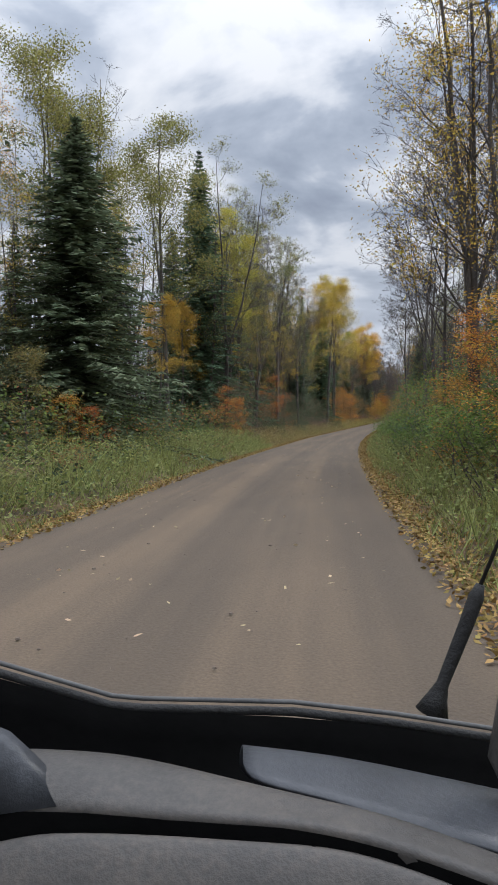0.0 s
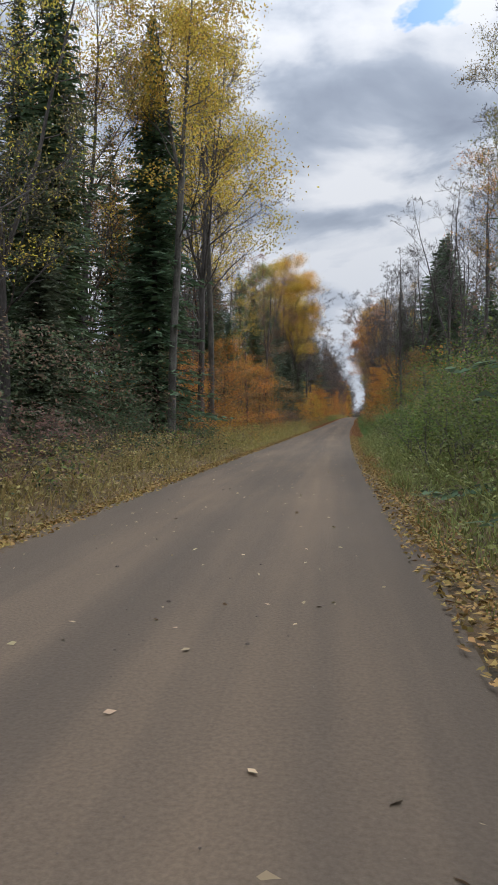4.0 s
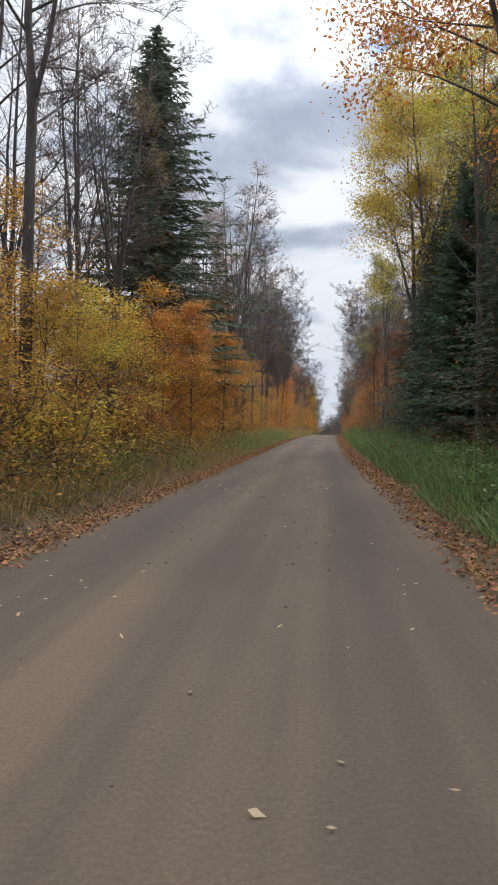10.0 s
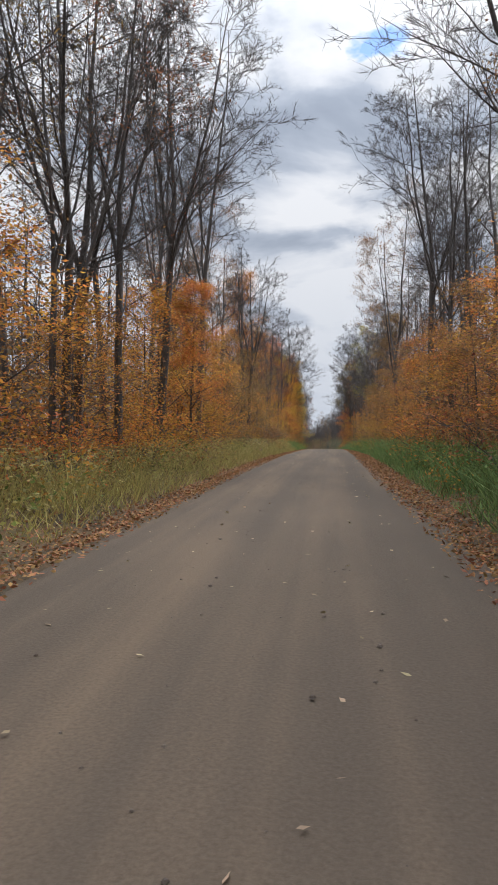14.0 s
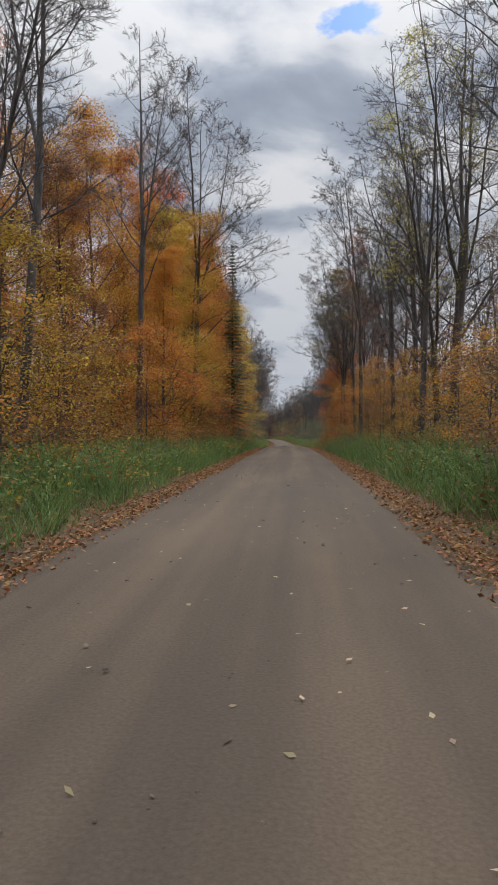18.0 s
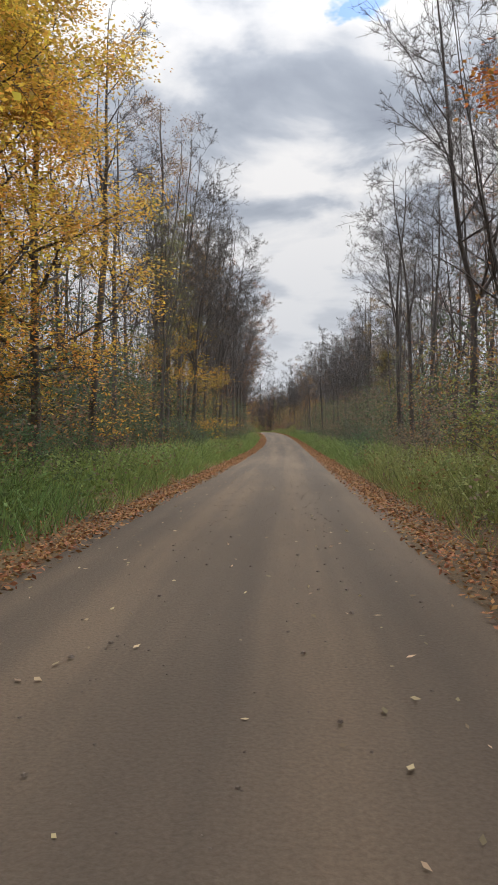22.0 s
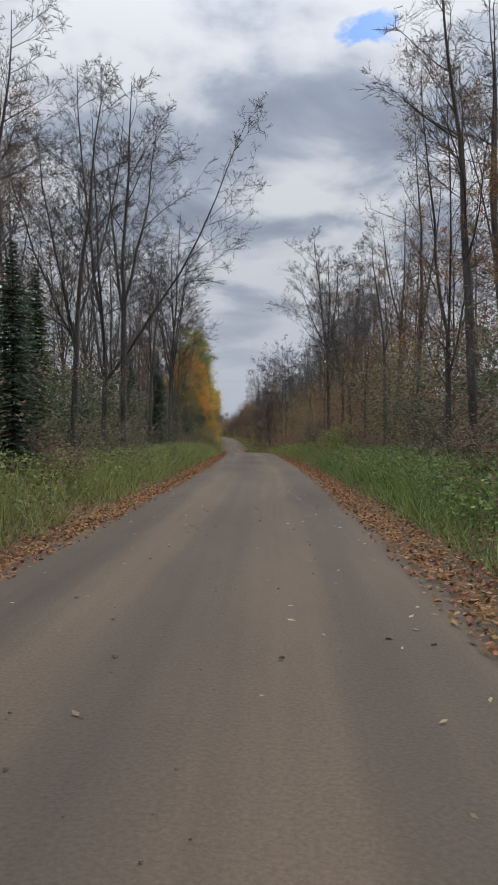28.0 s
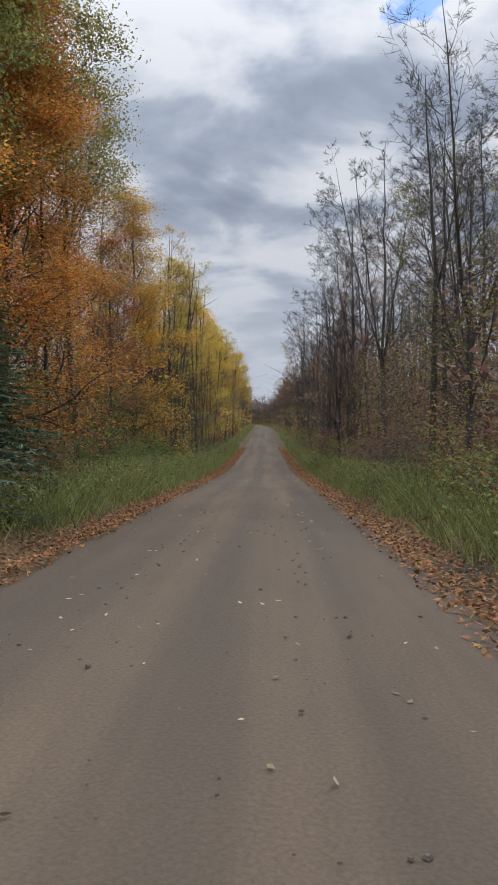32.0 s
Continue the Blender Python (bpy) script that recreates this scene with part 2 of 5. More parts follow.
def road_material():
    """Packed sandy gravel; wheel tracks and streaks run along the road (UV: u across in metres, v along)."""
    m = bpy.data.materials.new("packed_gravel")
    m.use_nodes = True
    add, link = nodes_of(m.node_tree)
    out, b = add("ShaderNodeOutputMaterial"), add("ShaderNodeBsdfPrincipled", Roughness=0.9)
    b.inputs["Specular IOR Level"].default_value = 0.3
    uv = add("ShaderNodeUVMap")
    uv.uv_map = "UVMap"

    def noise_at(scale, stretch, detail=4.0):
        mp, n = add("ShaderNodeMapping"), add("ShaderNodeTexNoise", Scale=scale, Detail=detail, Roughness=0.62)
        mp.inputs["Scale"].default_value = stretch
        link(uv.outputs[0], mp.inputs[0])
        link(mp.outputs[0], n.inputs["Vector"])
        return n
    streak, patch, grit = noise_at(1.15, (1, 0.03, 1), 3.0), noise_at(0.5, (1, 0.35, 1), 6.0), noise_at(38.0, (1, 1, 1), 4.0)
    total = add("ShaderNodeMath")
    total.operation = "MULTIPLY_ADD"
    total.inputs[1].default_value = 0.62
    link(streak.outputs[0], total.inputs[0])
    half = add("ShaderNodeMath")
    half.operation = "MULTIPLY"
    half.inputs[1].default_value = 0.38
    link(patch.outputs[0], half.inputs[0])
    link(half.outputs[0], total.inputs[2])
    # two packed wheel tracks that wander a little across the road
    cross, sway = add("ShaderNodeSeparateXYZ"), noise_at(0.6, (0.05, 0.04, 1), 2.0)
    link(uv.outputs[0], cross.inputs[0])
    drift = add("ShaderNodeMath")
    drift.operation = "MULTIPLY_ADD"
    drift.inputs[1].default_value = 0.5
    link(sway.outputs[0], drift.inputs[0])
    link(cross.outputs[0], drift.inputs[2])
    over = add("ShaderNodeMapRange")
    over.inputs["From Min"].default_value, over.inputs["From Max"].default_value = -1.75, 2.25
    link(drift.outputs[0], over.inputs["Value"])
    bands = add("ShaderNodeValToRGB")
    link(over.outputs[0], bands.inputs[0])
    k = bands.color_ramp.elements
    k[0].position, k[0].color = 0.0, (0.3, 0.3, 0.3, 1)
    k[1].position, k[1].color = 1.0, (0.25, 0.25, 0.25, 1)
    for at, grey in ((0.14, 0.25), (0.27, 0.85), (0.36, 0.8), (0.46, 0.2), (0.56, 0.25), (0.66, 0.95), (0.75, 0.8), (0.86, 0.2)):
        k.new(at).color = (grey, grey, grey, 1)
    tracks = add("ShaderNodeMath")
    tracks.operation = "MULTIPLY_ADD"
    tracks.inputs[1].default_value = 0.13
    link(bands.outputs[0], tracks.inputs[0])
    link(total.outputs[0], tracks.inputs[2])
    ramp = add("ShaderNodeValToRGB")
    link(tracks.outputs[0], ramp.inputs[0])
    e = ramp.color_ramp.elements
    e[0].position, e[0].color = 0.38, (0.084, 0.066, 0.05, 1)
    e[1].position, e[1].color = 0.72, (0.168, 0.122, 0.082, 1)
    e.new(0.54).color = (0.113, 0.086, 0.062, 1)
    fine = add("ShaderNodeMix")
    fine.data_type, fine.blend_type = "RGBA", "OVERLAY"
    fine.inputs[0].default_value = 0.45
    link(ramp.outputs[0], fine.inputs[6])
    link(grit.outputs[0], fine.inputs[7])
    link(fine.outputs[2], b.inputs["Base Color"])
    bp = add("ShaderNodeBump", Strength=0.5, Distance=0.02)
    link(grit.outputs[0], bp.inputs["Height"])
    link(bp.outputs[0], b.inputs["Normal"])
    link(b.outputs[0], out.inputs[0])
    return m


GRAVEL = road_material()

# ---- ground and road ----
rng = np.random.default_rng(7)


def mesh_of(name, verts, faces, mat, smooth=False):
    me = bpy.data.meshes.new(name)
    me.from_pydata([tuple(v) for v in verts], [], [tuple(f) for f in faces])
    me.materials.append(mat)
    if smooth:
        me.polygons.foreach_set("use_smooth", [True] * len(me.polygons))
    me.update()
    return me


def soup(name, corners, mat):
    """A mesh of many loose faces, from an array of (faces, corners, 3)."""
    n, k, _ = corners.shape
    me = bpy.data.meshes.new(name)
    me.vertices.add(n * k)
    me.vertices.foreach_set("co", np.ascontiguousarray(corners, dtype=np.float32).ravel())
    me.loops.add(n * k)
    me.loops.foreach_set("vertex_index", np.arange(n * k, dtype=np.int32))
    me.polygons.add(n)
    me.polygons.foreach_set("loop_start", np.arange(0, n * k, k, dtype=np.int32))
    me.materials.append(mat)
    me.update(calc_edges=True)
    return me


ROAD_HALF = 2.35


def wider(s, side):
    """The road is broader near its beginning, and on the right in the dark stretch of firs."""
    return 0.3 * np.clip(1 - (s - 60) / 80, 0, 1) + (0.3 * np.exp(-((s - 200) / 25) ** 2) if side > 0 else 0)


def half_width(s, side):
    wob = 0.10 * math.sin(s * 0.11 + side) + 0.07 * math.sin(s * 0.37 + 2 * side) + 0.05 * math.sin(s * 1.1 - side)
    return ROAD_HALF + wob + wider(s, 1 if side else -1)


def ground_up(s, lat):
    """Height of the ground beside the road: a shallow ditch, then a low bank."""
    a = abs(lat)
    z = rise(s)
    if a < 2.3:
        return z - 0.02
    if a < 4:
        return z - 0.02 - 0.16 * math.sin((a - 2.3) / 1.7 * math.pi)
    return z - 0.02 + 0.35 * min(1, (a - 4) / 4) + 0.10 * math.sin(s * 0.21 + lat) * min(1, (a - 4) / 4)


def build_ground():
    lats = [-2500, -900, -300, -120, -60, -36, -24, -18, -14, -11, -9, -7.5, -6, -5, -4.4, -3.8, -3.2, -2.7, -2.2, -1, 0, 1, 2.2, 2.7, 3.2, 3.8, 4.4, 5, 6, 7.5, 9, 11, 14, 18, 24, 36, 60, 120, 300, 900, 2500]
    steps = [-1500, -500, -150] + list(range(S0, 760, 3)) + list(range(760, 990, 12)) + [1100, 1500, 2200, 3500]
    verts = []
    for s in steps:
        q = min(max(s, S0), 980)
        for lat in lats:
            near = max(-120, min(120, lat))
            x, y, _ = place(q, near)
            verts.append((x + lat - near, y + (s - q), ground_up(q, max(-40, min(40, lat)))))
    n = len(lats)
    faces = [(i * n + j, i * n + j + 1, (i + 1) * n + j + 1, (i + 1) * n + j) for i in range(len(steps) - 1) for j in range(n - 1)]
    ob = new("ground", mesh_of("ground", verts, faces, FOREST_FLOOR, True))
    tagged(ob, "brown forest floor with leaf litter and moss beside the track", "ground", kind="structure")


def build_road():
    steps = np.concatenate([np.arange(S0, 640, 1.0), np.arange(640, S1 - 80, 5.0)])
    cols = 13
    verts, uvs = [], []
    for s in steps:
        wl, wr = half_width(s, 0), half_width(s, 3)
        for j in range(cols):
            u = j / (cols - 1) * 2 - 1
            lat = u * (wl if u < 0 else wr)
            crown = 0.045 * (1 - u * u)
            rut = -0.018 * (math.exp(-((lat + 0.75) / 0.28) ** 2) + math.exp(-((lat - 0.85) / 0.28) ** 2))
            edge = -0.035 if j in (0, cols - 1) else 0.0
            x, y, _ = place(s, lat)
            verts.append((x, y, rise(s) + 0.008 + crown + rut + edge + 0.006 * math.sin(s * 1.7 + lat * 5)))
            uvs.append((lat, s))
    faces = [(i * cols + j, i * cols + j + 1, (i + 1) * cols + j + 1, (i + 1) * cols + j) for i in range(len(steps) - 1) for j in range(cols - 1)]
    me = mesh_of("road", verts, faces, GRAVEL, True)
    layer = me.uv_layers.new(name="UVMap")
    index = np.zeros(len(me.loops), dtype=np.int32)
    me.loops.foreach_get("vertex_index", index)
    layer.data.foreach_set("uv", np.array(uvs, dtype=np.float32)[index].ravel())
    tagged(new("road", me), "single-lane packed gravel forest road with pale wheel tracks", "road", kind="structure")


build_ground()
build_road()

# ---- trees: one set of meshes, planted many times ----


class Wood:
    """Gathers tapered tubes of one tree."""

    def __init__(self, seed, fine=0):
        self.v, self.f, self.tips, self.fine = [], [], [], fine
        self.r = random.Random(seed)

    def tube(self, pts, radii, sides):
        base = len(self.v)
        for k, (p, rad) in enumerate(zip(pts, radii)):
            d = (pts[min(k + 1, len(pts) - 1)] - pts[max(k - 1, 0)]).normalized()
            a = d.orthogonal().normalized()
            b = d.cross(a)
            for i in range(sides):
                t = 2 * math.pi * i / sides
                self.v.append(p + rad * (math.cos(t) * a + math.sin(t) * b))
        for k in range(len(pts) - 1):
            for i in range(sides):
                j = (i + 1) % sides
                self.f.append((base + k * sides + i, base + k * sides + j, base + (k + 1) * sides + j, base + (k + 1) * sides + i))

    def twig(self, start, way, length, radius):
        """A thin tapered twig that ends in a point."""
        d = way.normalized()
        a = d.orthogonal().normalized()
        b = d.cross(a)
        k = len(self.v)
        self.v += [start + radius * a, start + radius * (b * 0.87 - a * 0.5), start - radius * (b * 0.87 + a * 0.5), start + d * length]
        self.f += [(k, k + 1, k + 3), (k + 1, k + 2, k + 3), (k + 2, k, k + 3)]
        self.tips.append((start + d * length, d))

    def limb(self, start, way, length, radius, depth, up=0.25, wild=0.25, kids=6, sides=4):
        """A branch that bends upwards and carries smaller ones."""
        r = self.r
        n = (2, 3, 5)[depth]
        pts, rad, p, d = [start], [radius], start.copy(), way.normalized()
        for k in range(1, n + 1):
            d = (d + Vector((r.uniform(-wild, wild), r.uniform(-wild, wild), r.uniform(-wild, wild) + up * 0.5))).normalized()
            p = p + d * (length / n)
            pts.append(p.copy())
            rad.append(radius * (1 - 0.82 * k / n))
        self.tube(pts, rad, sides if depth > 0 else 3)
        if depth == 0:
            self.tips.append((pts[-1], d))
            self.tips.append((pts[-2], d))
            for i in range(self.fine):
                q = pts[0].lerp(pts[-1], r.uniform(0.25, 0.95))
                self.twig(q, d + Vector((r.gauss(0, 0.65), r.gauss(0, 0.65), r.gauss(0, 0.5) + 0.12)), min(0.5, length * r.uniform(0.35, 0.7)), 0.0055)
            return
        for i in range(kids):
            f = r.uniform(0.28, 1.0)
            k = min(int(f * n), n - 1)
            q = pts[k].lerp(pts[k + 1], f * n - k)
            along = (pts[k + 1] - pts[k]).normalized()
            side = Vector((r.gauss(0, 1), r.gauss(0, 1), r.gauss(0, 0.5))).normalized()
            self.limb(q, along * r.uniform(0.65, 1.05) + side * r.uniform(0.65, 1.15), length * r.uniform(0.32, 0.58) * (1.15 - 0.5 * f), max(0.008, radius * (1 - 0.8 * f) * 0.62), depth - 1, up, wild, max(3, kids - 1), 3)
        self.tips.append((pts[-1], d))


def hardwood(seed, height=18.0, base=0.42, limbs=13, spread=1.0, lean=0.0, fork=False, kids=6, fine=4, flat=0.0):
    """A forest-grown tree: long bole, ascending limbs, fine twigs."""
    w = Wood(seed, fine)
    r = w.r
    n = 9
    pts, p = [Vector((0, 0, -0.3))], Vector((0, 0, -0.3))
    top = height * (0.78 if fork else 0.95)
    drift = Vector((r.uniform(-1, 1), r.uniform(-1, 1), 0)) * 0.045 + Vector((lean, 0, 0))
    for k in range(1, n + 1):
        p = p + Vector((drift.x + r.uniform(-0.05, 0.05), drift.y + r.uniform(-0.05, 0.05), 1)) * ((top + 0.3) / n)
        pts.append(p.copy())
    r0 = height * 0.0085
    rad = [r0 * (1.35 if k == 0 else 1) * (1 - 0.86 * k / n) for k in range(n + 1)]
    w.tube(pts, rad, 8)
    w.bole = (len(w.v), len(w.f))
    for i in range(limbs):
        f = base + (1 - base) * ((i + r.random() * 0.7) / limbs)
        k = min(int(f * n), n - 1)
        q = pts[k].lerp(pts[k + 1], f * n - k)
        a = i * 2.4 + r.uniform(-0.5, 0.5)
        steep = r.uniform(0.35, 0.95) + 0.6 * f - flat * (1.1 - 0.6 * f)
        length = height * (0.30 * (1 - f) + 0.13) * r.uniform(0.75, 1.2) * spread
        w.limb(q, Vector((math.cos(a), math.sin(a), steep)), length, r0 * (1 - 0.8 * f) * (0.55 + 0.2 * flat), 2, 0.22 - 0.14 * flat, 0.24 + 0.22 * flat, kids)
    # a few dead stubs low on the bole
    for i in range(4):
        f = r.uniform(0.12, base)
        q = pts[0].lerp(pts[n], f)
        a = r.uniform(0, 6.3)
        w.limb(q, Vector((math.cos(a), math.sin(a), 0.4)), r.uniform(0.6, 1.8), 0.02, 1, 0.1, 0.3, 3)
    return w


def forked(seed, height=18.0, fork=0.45, stems=3, fan=0.22, limbs=9, reach=0.17, kids=6, fine=5, low=3):
    """A forest hardwood whose bole parts into several rising stems, with a rounded crown of fine ascending twigs."""
    w = Wood(seed, fine)
    r = w.r
    n = 6
    p = Vector((0, 0, -0.3))
    pts = [p.copy()]
    drift = Vector((r.uniform(-0.05, 0.05), r.uniform(-0.05, 0.05), 0))
    for k in range(n):
        p = p + (drift + Vector((r.uniform(-0.03, 0.03), r.uniform(-0.03, 0.03), 1))) * ((height * fork + 0.3) / n)
        pts.append(p.copy())
    r0 = height * 0.0088
    w.tube(pts, [r0 * (1.4 if k == 0 else 1) * (1 - 0.3 * k / n) for k in range(n + 1)], 8)
    w.bole = (len(w.v), len(w.f))
    first = r.uniform(0, 6.28)
    for j in range(stems):
        a = first + 6.283 * j / stems + r.uniform(-0.5, 0.5)
        tilt = fan * (0.35 if j == 0 else r.uniform(0.7, 1.3))
        top = height * (1 - fork) * (1.0 if j == 0 else r.uniform(0.72, 0.97))
        q = pts[-1] - Vector((0, 0, height * 0.05 * j * r.random()))
        line, m = [q.copy()], 7
        for k in range(1, m + 1):
            bend = tilt * (1.5 - 0.9 * k / m)
            q = q + Vector((math.cos(a) * bend + r.uniform(-0.07, 0.07), math.sin(a) * bend + r.uniform(-0.07, 0.07), 1)) * (top / m)
            line.append(q.copy())
        thick = r0 * (0.56 if j == 0 else r.uniform(0.34, 0.48))
        w.tube(line, [thick * (1 - 0.93 * k / m) + 0.006 for k in range(m + 1)], 6)
        for i in range(limbs):
            f = 0.08 + 0.9 * (i + r.random()) / limbs
            k = min(int(f * m), m - 1)
            start = line[k].lerp(line[k + 1], f * m - k)
            b = a + r.gauss(0, 1.3)
            way = Vector((math.cos(b), math.sin(b), r.uniform(0.4, 1.25)))
            w.limb(start, way, height * reach * (1.12 - f) ** 0.5 * r.uniform(0.7, 1.15), thick * (1 - 0.8 * f) * 0.5, 2, 0.1, 0.2, kids)
    for i in range(low):
        f = r.uniform(0.62, 1.0)
        a = r.uniform(0, 6.28)
        w.limb(pts[0].lerp(pts[n], f), Vector((math.cos(a), math.sin(a), r.uniform(0.4, 1.0))), height * reach * r.uniform(0.8, 1.3), r0 * 0.24, 2, 0.22, 0.2, kids)
    return w


def leaves_on(tips, per, size, drop, seed, level=0.5, keep=1.0):
    """Small pointed leaves in loose sprays round the twig ends. level: how flat the sprays lie."""
    g = np.random.default_rng(seed)
    at = np.array([tuple(t[0]) for t in tips])
    at = at[g.random(len(at)) < keep]
    c = np.repeat(at, per, 0) + g.normal(0, 1, (len(at) * per, 3)) * (drop, drop, drop * 0.55)
    n = len(c)
    u = g.normal(0, 1, (n, 3)) * (1, 1, level)
    u /= np.linalg.norm(u, axis=1)[:, None]
    v = np.cross(u, g.normal(0, 1, (n, 3)) * (level, level, 1))
    v /= np.linalg.norm(v, axis=1)[:, None] + 1e-9
    s = size * g.uniform(0.6, 1.3, (n, 1))
    return np.stack([c - u * s, c - v * s * 0.5 - u * s * 0.25, c + u * s, c + v * s * 0.5 - u * s * 0.25], 1)


def conifer(seed, height, width, layers, per, droop, dense, gap=0.06, thin=0.0, taper=0.8, broad=0.06):
    """Spruce, fir or pine: whorls of boughs, each fringed with needle-covered twigs. Returns the wood and the needle faces."""
    w = Wood(seed)
    r = w.r
    pts = [Vector((0, 0, -0.3 + (height + 0.3) * k / 8)) for k in range(9)]
    w.tube(pts, [height * 0.0095 * (1 - 0.97 * k / 8) + 0.004 for k in range(9)], 7)
    w.bole = (len(w.v), len(w.f))
    quads = []
    for i in range(layers):
        f = gap + (1 - gap) * (i / layers) ** 0.92
        z = f * height
        reach = width * (1 - f) ** taper * r.uniform(0.75, 1.12) * (1 - thin * (1 - f) * r.random()) + 0.12
        for j in range(per):
            if thin and r.random() < thin:
                continue
            a = 6.283 * j / per + r.uniform(-0.4, 0.4) + i
            out, side = Vector((math.cos(a), math.sin(a), 0)), Vector((-math.sin(a), math.cos(a), 0))
            length = reach * r.uniform(0.6, 1.1)
            rise_at = droop * (1 - f) - 0.25 * f
            n = max(3, int(length * dense))
            w.tube([Vector((0, 0, z)), out * length * 0.6 + Vector((0, 0, z - rise_at * length * 0.5)), out * length + Vector((0, 0, z - rise_at * length * 0.75))], [0.025 * (1 - f) + 0.008, 0.015, 0.004], 3)
            for k in range(n):
                q = (k + r.random()) / n
                c = out * (length * q) + Vector((0, 0, z - rise_at * length * (q - 0.25 * q * q) + r.uniform(-0.08, 0.08)))
                tw = (0.16 + 0.30 * (1 - q)) * min(1.0, length) * r.uniform(0.7, 1.25)
                for sgn in (-1, 1):
                    tip = c + side * (sgn * tw) + out * (tw * 0.7) + Vector((0, 0, -tw * r.uniform(0.05, 0.5)))
                    wd = out * broad + Vector((0, 0, r.uniform(-0.05, 0.05)))
                    quads.append((c - wd, c + wd, tip + wd * 0.35, tip - wd * 0.35))
            tip = out * (length * 1.07) + Vector((0, 0, z - rise_at * length * 0.75))
            quads.append((tip - out * 0.3 + side * 0.05, tip - out * 0.3 - side * 0.05, tip - side * 0.02, tip + side * 0.02))
    for k in range(14):
        a, z = r.uniform(0, 6.3), height - 0.09 * k
        out = Vector((math.cos(a), math.sin(a), 0.6))
        quads.append((Vector((0.03, 0, z)), Vector((-0.03, 0, z)), Vector((-0.02, 0, z)) + out * (0.1 + 0.03 * k), Vector((0.02, 0, z)) + out * (0.1 + 0.03 * k)))
    return w, np.array([[tuple(c) for c in q] for q in quads])


COLOURS = {"Y": (0.54, 0.38, 0.07), "O": (0.52, 0.265, 0.058), "R": (0.45, 0.17, 0.055), "B": (0.29, 0.16, 0.07), "G": (0.25, 0.235, 0.075), "-": (0.125, 0.165, 0.105)}
WORDS = {"Y": "yellow", "O": "orange", "R": "red-orange", "B": "brown", "G": "yellow-green", "-": "dark green"}

KINDS = {}


def kind_of(name, wood, bark, faces=None, leaf=None, tall=18.0):
    """Keeps the meshes of one tree: bole, branches and foliage."""
    nv, nf = wood.bole
    bole = mesh_of(name + "_trunk", wood.v[:nv], wood.f[:nf], bark, True)
    limbs = mesh_of(name + "_branches", wood.v[nv:], [[i - nv for i in f] for f in wood.f[nf:]], bark, True)
    crown = soup(name + "_crown", faces, leaf) if faces is not None else None
    points = np.array([tuple(v) for v in wood.v[nv:]]) if faces is None else faces.reshape(-1, 3)
    out = np.hypot(points[:, 0], points[:, 1])
    KINDS.setdefault(name.split(".")[0], []).append((bole, limbs, crown, tall, points[:, 2], out))


for i in range(4):
    kind_of("bare." + str(i), forked(10 + i, 18, (0.42, 0.50, 0.36, 0.46)[i], (3, 2, 4, 3)[i], (0.24, 0.2, 0.28, 0.22)[i], 13, (0.21, 0.2, 0.2, 0.22)[i], 7, 6), BARK)
for i in range(2):
    kind_of("oak." + str(i), forked(16 + i, 18, (0.28, 0.34)[i], 4, (0.42, 0.36)[i], 12, 0.26, 7, 6), BARK)
for i in range(3):
    kind_of("woods." + str(i), forked(20 + i, 18, (0.46, 0.38, 0.54)[i], (2, 3, 2)[i], 0.2, 10, 0.2, 6, 5), BARK)
for i in range(2):
    w = forked(30 + i, 18, (0.34, 0.42)[i], (3, 2)[i], 0.22, 9, 0.2, 6, 4, 5)
    kind_of("oldleaf." + str(i), w, BARK, leaves_on(w.tips, 3, 0.042, 0.22, i, 0.8, 0.62), LEAF)
for i in range(3):
    w = forked(40 + i, 18, (0.52, 0.46, 0.56)[i], (2, 3, 2)[i], (0.2, 0.22, 0.17)[i], 12, 0.19, 4, 1, 4)
    kind_of("aspen." + str(i), w, BARK_PALE, leaves_on(w.tips, 24, 0.056, 0.40, 50 + i, 0.9, 0.92), LEAF)
for i in range(3):
    w = hardwood(60 + i, 16, 0.14, 24, 0.66, 0.015 * i, kids=4, fine=1, flat=0.3)
    kind_of("maple." + str(i), w, BARK, leaves_on(w.tips, 42, 0.056, 0.40, 70 + i, 0.3, 0.95), LEAF, 16.0)
for i in range(3):
    w = hardwood(75 + i, 6, 0.08, 16, 1.3, 0.03 * i, kids=3, fine=0, flat=0.7)
    kind_of("sapling." + str(i), w, BARK, leaves_on(w.tips, 26, 0.046, 0.25, 78 + i, 0.25, 0.95), LEAF, 6.0)
for i in range(2):
    w, q = conifer(80 + i, 16, (3.4, 2.9)[i], 52, 10, 0.42, 8.0, 0.04, (0.04, 0.12)[i])
    kind_of("spruce." + str(i), w, BARK_DARK, q, NEEDLE, 16.0)
w, q = conifer(83, 13, 5.4, 48, 12, 0.38, 8.5, 0.03, 0.0, 0.95)
kind_of("cone", w, BARK_DARK, q, NEEDLE, 13.0)
w, q = conifer(84, 20, 5.8, 58, 11, 0.4, 7.5, 0.04, 0.0, 0.98)
kind_of("spire", w, BARK_DARK, q, NEEDLE, 20.0)
w, q = conifer(85, 22, 2.3, 54, 9, 0.45, 6.6, 0.06)
kind_of("slim", w, BARK_DARK, q, NEEDLE, 22.0)
w, q = conifer(90, 19, 6.6, 38, 12, 0.16, 11.0, 0.16, 0.06, 0.85, 0.045)
kind_of("fir", w, BARK_DARK, q, NEEDLE, 19.0)
w, q = conifer(91, 20, 4.0, 38, 9, 0.3, 5.8, 0.15, 0.25)
kind_of("pine", w, BARK_DARK, q, NEEDLE, 20.0)

